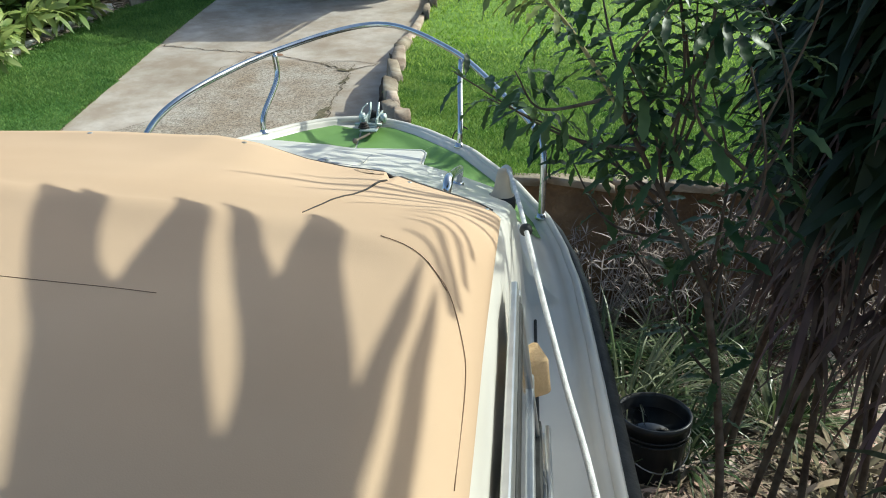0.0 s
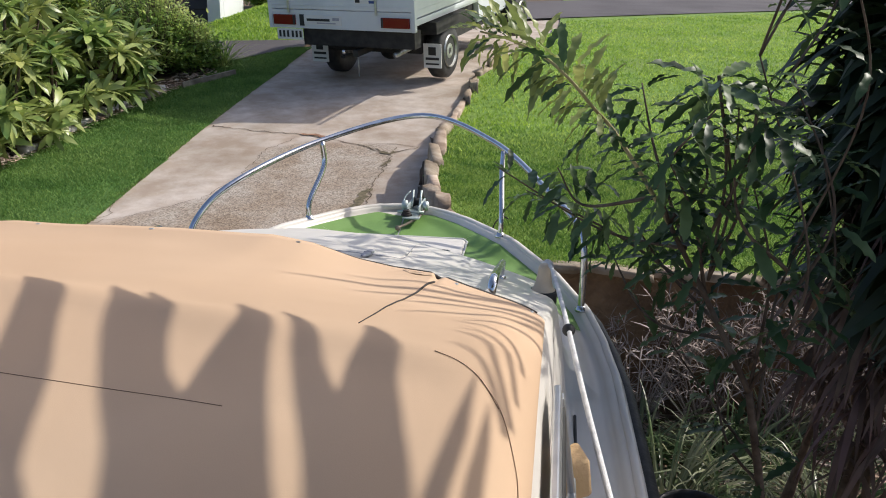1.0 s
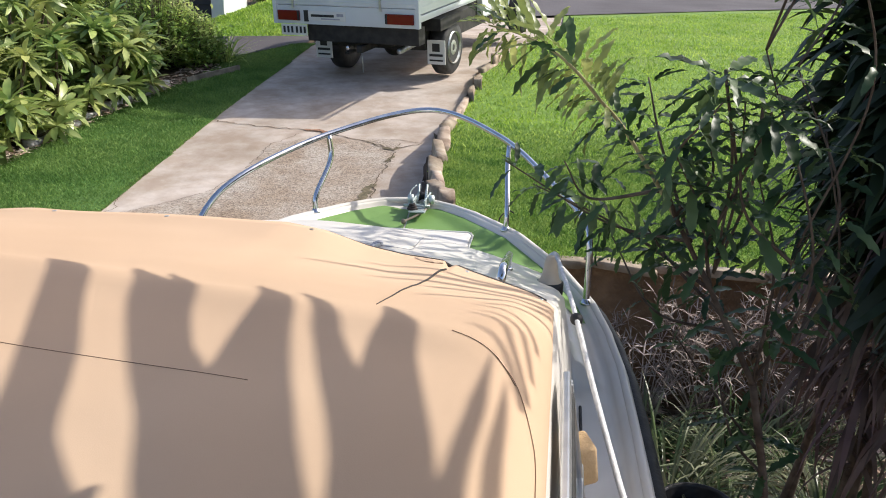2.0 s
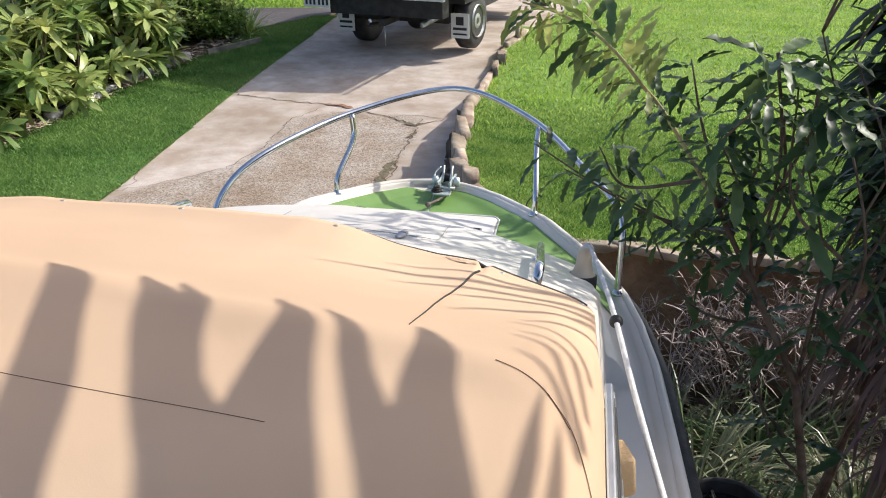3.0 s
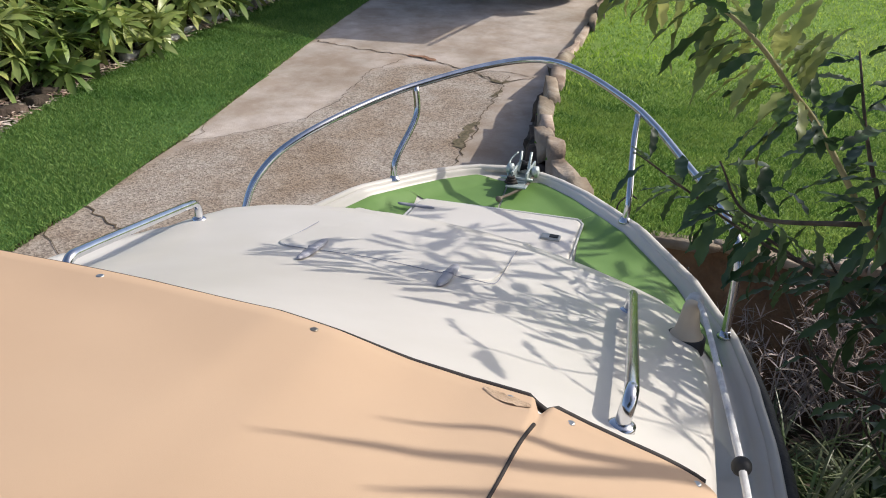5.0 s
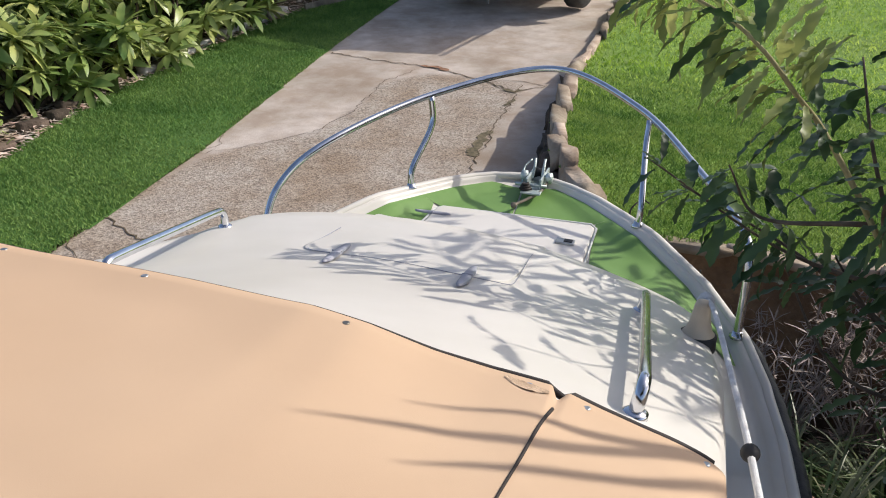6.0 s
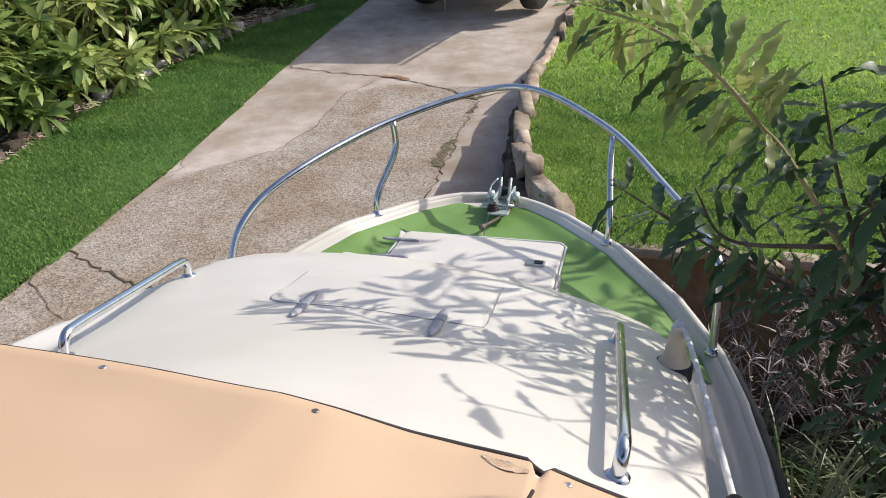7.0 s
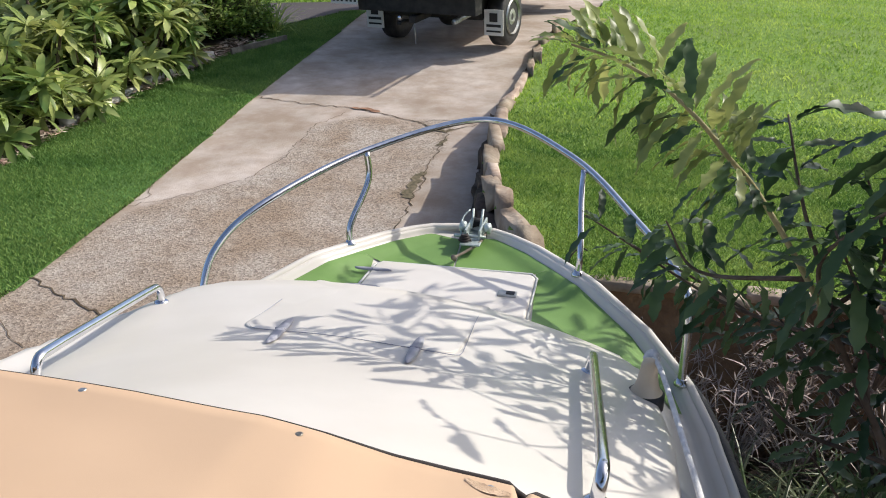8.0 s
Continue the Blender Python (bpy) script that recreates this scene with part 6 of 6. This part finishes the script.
# ---- the tray-backed ute at the head of the driveway ----
def ute():
    t = thing("ute", "white utility truck with an aluminium tray, seen from behind", "truck")
    t.matrix_basis = pose(-2.43, 10.72, slope_z(10.72) + 0.005, 7.5, 0, -14)

    def bx(name, lo, hi, mat, bevel=0.006, label="", parent=t):
        return box_part(name, lo, hi, mat, parent, bevel, label)
    W = 0.975
    bx("tray_floor", (-W, 0.0, 0.80), (W, 2.45, 0.86), M["utewhite"])
    bx("canopy_roof", (-W, 0.0, 1.84), (W, 2.44, 1.87), M["utewhite"])
    bx("rear_rail", (-W, -0.02, 0.74), (W, 0.03, 0.965), M["utewhite"])
    gate = bx("tailgate", (-W, -0.03, 0.975), (W, 0.005, 1.86), M["utewhite"])
    for k in range(6):
        bx("tailgate_rib", (-W + 0.02, -0.036, 1.02 + 0.12 * k), (W - 0.02, -0.028, 1.03 + 0.12 * k), M["utewhite"], 0.002, parent=gate)
    for s in (-1, 1):
        side = bx("dropside", (s * W - 0.018, 0.02, 0.90), (s * W + 0.018, 2.44, 1.84), M["utewhite"])
        for k in range(6):
            bx("side_rib", (s * W + s * 0.016, 0.03, 0.98 + 0.12 * k), (s * W + s * 0.024, 2.43, 0.99 + 0.12 * k), M["utewhite"], 0.002, parent=side)
        bx("side_rail", (s * W - 0.022, 0.0, 0.83), (s * W + 0.022, 2.45, 0.885), M["utewhite"])
        bx("corner_post", (s * W - 0.025, -0.035, 0.74), (s * W + 0.025, 0.03, 1.88), M["utewhite"])
        tube_part("rack_post", [(s * (W - 0.05), 0.02, 1.86), (s * (W - 0.05), 0.02, 2.12)], 0.022, M["utewhite"], t, 8)
        tube_part("rack_post", [(s * (W - 0.05), 2.35, 1.86), (s * (W - 0.05), 2.35, 2.12)], 0.022, M["utewhite"], t, 8)
        tube_part("rack_rail", [(s * (W - 0.05), -0.02, 2.12), (s * (W - 0.05), 2.40, 2.12)], 0.022, M["utewhite"], t, 8)
    for y in (0.02, 2.35):
        tube_part("rack_bar", [(-W + 0.05, y, 2.12), (W - 0.05, y, 2.12)], 0.022, M["utewhite"], t, 8)
    # an unseen panel and edge bar, added to cast the shadow beside the ute
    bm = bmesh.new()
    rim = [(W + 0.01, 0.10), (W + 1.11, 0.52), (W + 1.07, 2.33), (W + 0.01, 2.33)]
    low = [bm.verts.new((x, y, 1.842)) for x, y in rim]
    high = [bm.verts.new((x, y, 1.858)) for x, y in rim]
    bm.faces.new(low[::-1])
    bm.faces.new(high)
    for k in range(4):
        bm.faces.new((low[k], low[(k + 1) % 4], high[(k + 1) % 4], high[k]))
    shade_panel = part("shade_panel", bm, M["platewhite"], t, "unseen pale panel added to cast the shadow beside the ute", smooth=False)
    tube_part("edge_bar", [(W + 1.18, 0.50, 1.85), (W + 1.14, 2.35, 1.85)], 0.018, M["aluminium"], shade_panel, 8)
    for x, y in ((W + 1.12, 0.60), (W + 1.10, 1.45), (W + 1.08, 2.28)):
        bx("bar_bracket", (x - 0.05, y - 0.012, 1.844), (x + 0.07, y + 0.012, 1.856), M["aluminium"], 0.002, parent=shade_panel)
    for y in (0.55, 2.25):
        tube_part("shade_panel_stay", [(W + 0.02, y, 1.30), (W + 0.70, y, 1.842)], 0.010, M["aluminium"], t, 8)
    for x in (-0.70, 0.50):
        bx("gate_hinge", (x - 0.014, -0.05, 0.93), (x + 0.014, -0.028, 1.38), M["aluminium"], 0.003)
    # lamps
    for x0, x1 in ((-0.93, -0.62), (0.56, 0.93)):
        lamp = bx("tail_lamp", (x0, -0.045, 0.785), (x1, -0.018, 0.905), M["redlens"], 0.006, "red tail lamp")
        bx("lamp_strip", (x0 if x0 > 0 else x1 - 0.03, -0.048, 0.79), (x0 + 0.03 if x0 > 0 else x1, -0.04, 0.90), M["ink"], 0.002, parent=lamp)
    # maker's strip and a sticker, as bars
    strip = bx("maker_strip", (-0.53, -0.028, 0.79), (0.02, -0.019, 0.905), M["platewhite"], 0.002, "pale strip with unreadable writing")
    bx("strip_block", (-0.56, -0.034, 0.775), (-0.50, -0.018, 0.91), M["ink"], 0.002)
    bx("writing_bar", (-0.46, -0.031, 0.835), (-0.14, -0.027, 0.865), M["ink"], 0, parent=strip)
    bx("writing_bar", (-0.32, -0.031, 0.805), (-0.06, -0.027, 0.820), M["greyplastic"], 0, parent=strip)
    bx("writing_bar", (-0.10, -0.031, 0.845), (-0.01, -0.027, 0.880), M["greyplastic"], 0, parent=strip)
    st = bx("sticker", (0.22, -0.034, 1.06), (0.50, -0.029, 1.13), M["platewhite"], 0.001, "small white sticker with a blue block")
    bx("sticker_block", (0.41, -0.037, 1.065), (0.49, -0.033, 1.095), M["blueink"], 0, parent=st)
    bx("sticker_mark", (0.23, -0.037, 1.07), (0.29, -0.033, 1.12), M["ink"], 0, parent=st)
    # number plate with plain bars
    plate = bx("number_plate", (-0.90, -0.030, 0.60), (-0.53, -0.022, 0.735), M["platewhite"], 0.002, "white number plate with plain dark bars")
    for k in range(6):
        x = -0.872 + k * 0.056 + (0.012 if k > 2 else 0)
        bx("plate_bar", (x, -0.033, 0.63), (x + 0.030, -0.028, 0.71), M["ink"], 0, parent=plate)
    # chassis
    off = 0.18
    # made deep and wide to block light and darken the ground beneath
    bx("underbody", (-0.66, 0.62, 0.36), (0.78, 4.8, 0.72), M["chassis"])
    for s in (-1, 1):
        # black guards added to deepen the shade about the wheels
        bx("wheel_guard", (s * 0.74 + off - 0.15, 0.45, 0.64), (s * 0.74 + off + 0.15, 1.55, 0.79), M["chassis"])
    bx("under_box", (-0.74 + off, 0.03, 0.53), (0.78 + off, 0.22, 0.74), M["chassis"])
    for s in (-1, 1):
        bx("chassis_rail", (s * 0.38 + off - 0.04, 0.1, 0.50), (s * 0.38 + off + 0.04, 4.4, 0.66), M["chassis"])
    bx("tow_bar", (-0.04 + off, -0.02, 0.42), (0.04 + off, 0.4, 0.50), M["chassis"])
    part("tow_ball", lathe(bmesh.new(), [(0.012, 0), (0.012, 0.03), (0.025, 0.045), (0.025, 0.07), (0.01, 0.085)], 16, (off - 0.16, -0.02, 0.42)), M["chrome"], t)
    bx("tow_tongue", (off - 0.19, -0.05, 0.40), (off - 0.13, 0.15, 0.43), M["chassis"])
    tube_part("hanging_strap", [(off + 0.02, 0.0, 0.45), (off + 0.025, 0.0, 0.18)], 0.008, M["dullsteel"], t, 6)
    tube_part("exhaust", [(off + 0.48, 0.1, 0.44), (off + 0.46, 1.6, 0.46)], 0.035, M["dullsteel"], t, 10)
    tube_part("axle", [(off - 0.74, 0.98, 0.35), (off + 0.74, 0.98, 0.35)], 0.05, M["chassis"], t, 10)
    bm = bmesh.new()
    bmesh.ops.create_uvsphere(bm, u_segments=16, v_segments=10, radius=0.15)
    bmesh.ops.transform(bm, matrix=Matrix.Translation((off, 0.98, 0.35)), verts=bm.verts)
    part("differential", bm, M["chassis"], t)
    for s in (-1, 1):
        for y in (0.98, 4.1):
            bm = lathe(bmesh.new(), [(0.20, -0.105), (0.31, -0.11), (0.345, -0.08), (0.35, 0.0), (0.345, 0.08), (0.31, 0.11), (0.20, 0.105)], 32)
            bmesh.ops.transform(bm, matrix=pose(s * 0.74 + off, y, 0.35, 0, 90, 0), verts=bm.verts)
            wheel = part("wheel", bm, M["rubber"], t)
            bm = lathe(bmesh.new(), [(0.03, 0.0), (0.07, 0.02), (0.12, -0.01), (0.19, 0.0), (0.205, 0.03), (0.205, -0.03)], 28)
            bmesh.ops.transform(bm, matrix=pose(s * (0.74 + 0.10) + off, y, 0.35, 0, 90 * s, 0), verts=bm.verts)
            part("rim", bm, M["dullsteel"], wheel, "grey steel rim")
        flap = bx("mud_flap", (s * 0.80 + off - 0.12, 0.50, 0.22), (s * 0.80 + off + 0.12, 0.515, 0.52), M["platewhite"], 0.003, "pale mud flap with dark marks")
        bx("flap_mark", (s * 0.80 + off - 0.05, 0.494, 0.38), (s * 0.80 + off + 0.05, 0.501, 0.48), M["ink"], 0.0, parent=flap)
        bx("flap_bar", (s * 0.80 + off - 0.09, 0.494, 0.32), (s * 0.80 + off + 0.09, 0.501, 0.35), M["ink"], 0.0, parent=flap)
        bx("flap_bar", (s * 0.80 + off - 0.09, 0.494, 0.26), (s * 0.80 + off + 0.09, 0.501, 0.28), M["ink"], 0.0, parent=flap)
    # cab
    bm = bmesh.new()
    pts = [(2.55, 0.60), (2.55, 1.30), (2.70, 1.72), (3.75, 1.72), (4.25, 1.20), (5.05, 1.08), (5.10, 0.45), (2.55, 0.45)]
    left = [bm.verts.new((-0.86 * (0.86 if z > 1.4 else 1), y, z)) for y, z in pts]
    right = [bm.verts.new((0.86 * (0.86 if z > 1.4 else 1), y, z)) for y, z in pts]
    bm.faces.new(left[::-1])
    bm.faces.new(right)
    for i in range(len(pts)):
        j = (i + 1) % len(pts)
        bm.faces.new((left[i], left[j], right[j], right[i]))
    bmesh.ops.bevel(bm, geom=list(bm.edges), offset=0.04, segments=2, affect="EDGES")
    part("cab", bm, M["utewhite"], t, smooth=False)
    bx("rear_glass", (-0.62, 2.585, 1.34), (0.62, 2.60, 1.62), M["darkglass"], 0.01)
    for s in (-1, 1):
        bx("side_glass", (s * 0.80 - 0.02, 2.85, 1.28), (s * 0.80 + 0.02, 3.75, 1.60), M["darkglass"], 0.01)
    return t


ute()


# ---- neighbouring house beyond the side drive ----
def house():
    z = slope_z(17) - 0.14
    t = thing("house", "pale painted house with a dark garage opening", "house", at=(-8.6, 17.0, z))

    def bx(name, lo, hi, mat, parent=t, label=""):
        return box_part(name, lo, hi, mat, parent, 0.01, label)
    bx("wall", (-5.0, 0, -0.3), (0.55, 0.2, 2.6), M["wallpaint"])
    bx("wall", (1.75, 0, -0.3), (2.02, 0.2, 2.6), M["wallpaint"])
    bx("wall", (0.55, 0, 2.1), (1.75, 0.2, 2.6), M["wallpaint"])
    bx("wall", (1.87, 0.2, -0.3), (2.02, 1.1, 2.6), M["wallpaint"])
    bx("wall", (-5.0, 1.1, -0.3), (2.02, 1.3, 2.6), M["wallpaint"])
    bx("wall", (-5.0, 0.2, -0.3), (-4.8, 1.1, 2.6), M["wallpaint"])
    door = bx("garage_door", (0.55, 0.12, -0.3), (1.75, 0.17, 2.1), M["darkdoor"], label="dark roller door")
    for k in range(6):
        bx("door_slat", (0.57, 0.105, 0.05 + 0.33 * k), (1.73, 0.125, 0.07 + 0.33 * k), M["ink"], door)
    bm = bmesh.new()
    v = [bm.verts.new(p) for p in [(-5.4, -0.5, 2.6), (2.7, -0.5, 2.6), (2.7, 2.3, 2.6), (-5.4, 2.3, 2.6), (-4.2, 0.9, 3.3), (1.5, 0.9, 3.3)]]
    for f in [(0, 1, 5, 4), (1, 2, 5), (2, 3, 4, 5), (3, 0, 4), (3, 2, 1, 0)]:
        bm.faces.new([v[i] for i in f])
    part("roof", bm, M["roof"], t, smooth=False)


house()
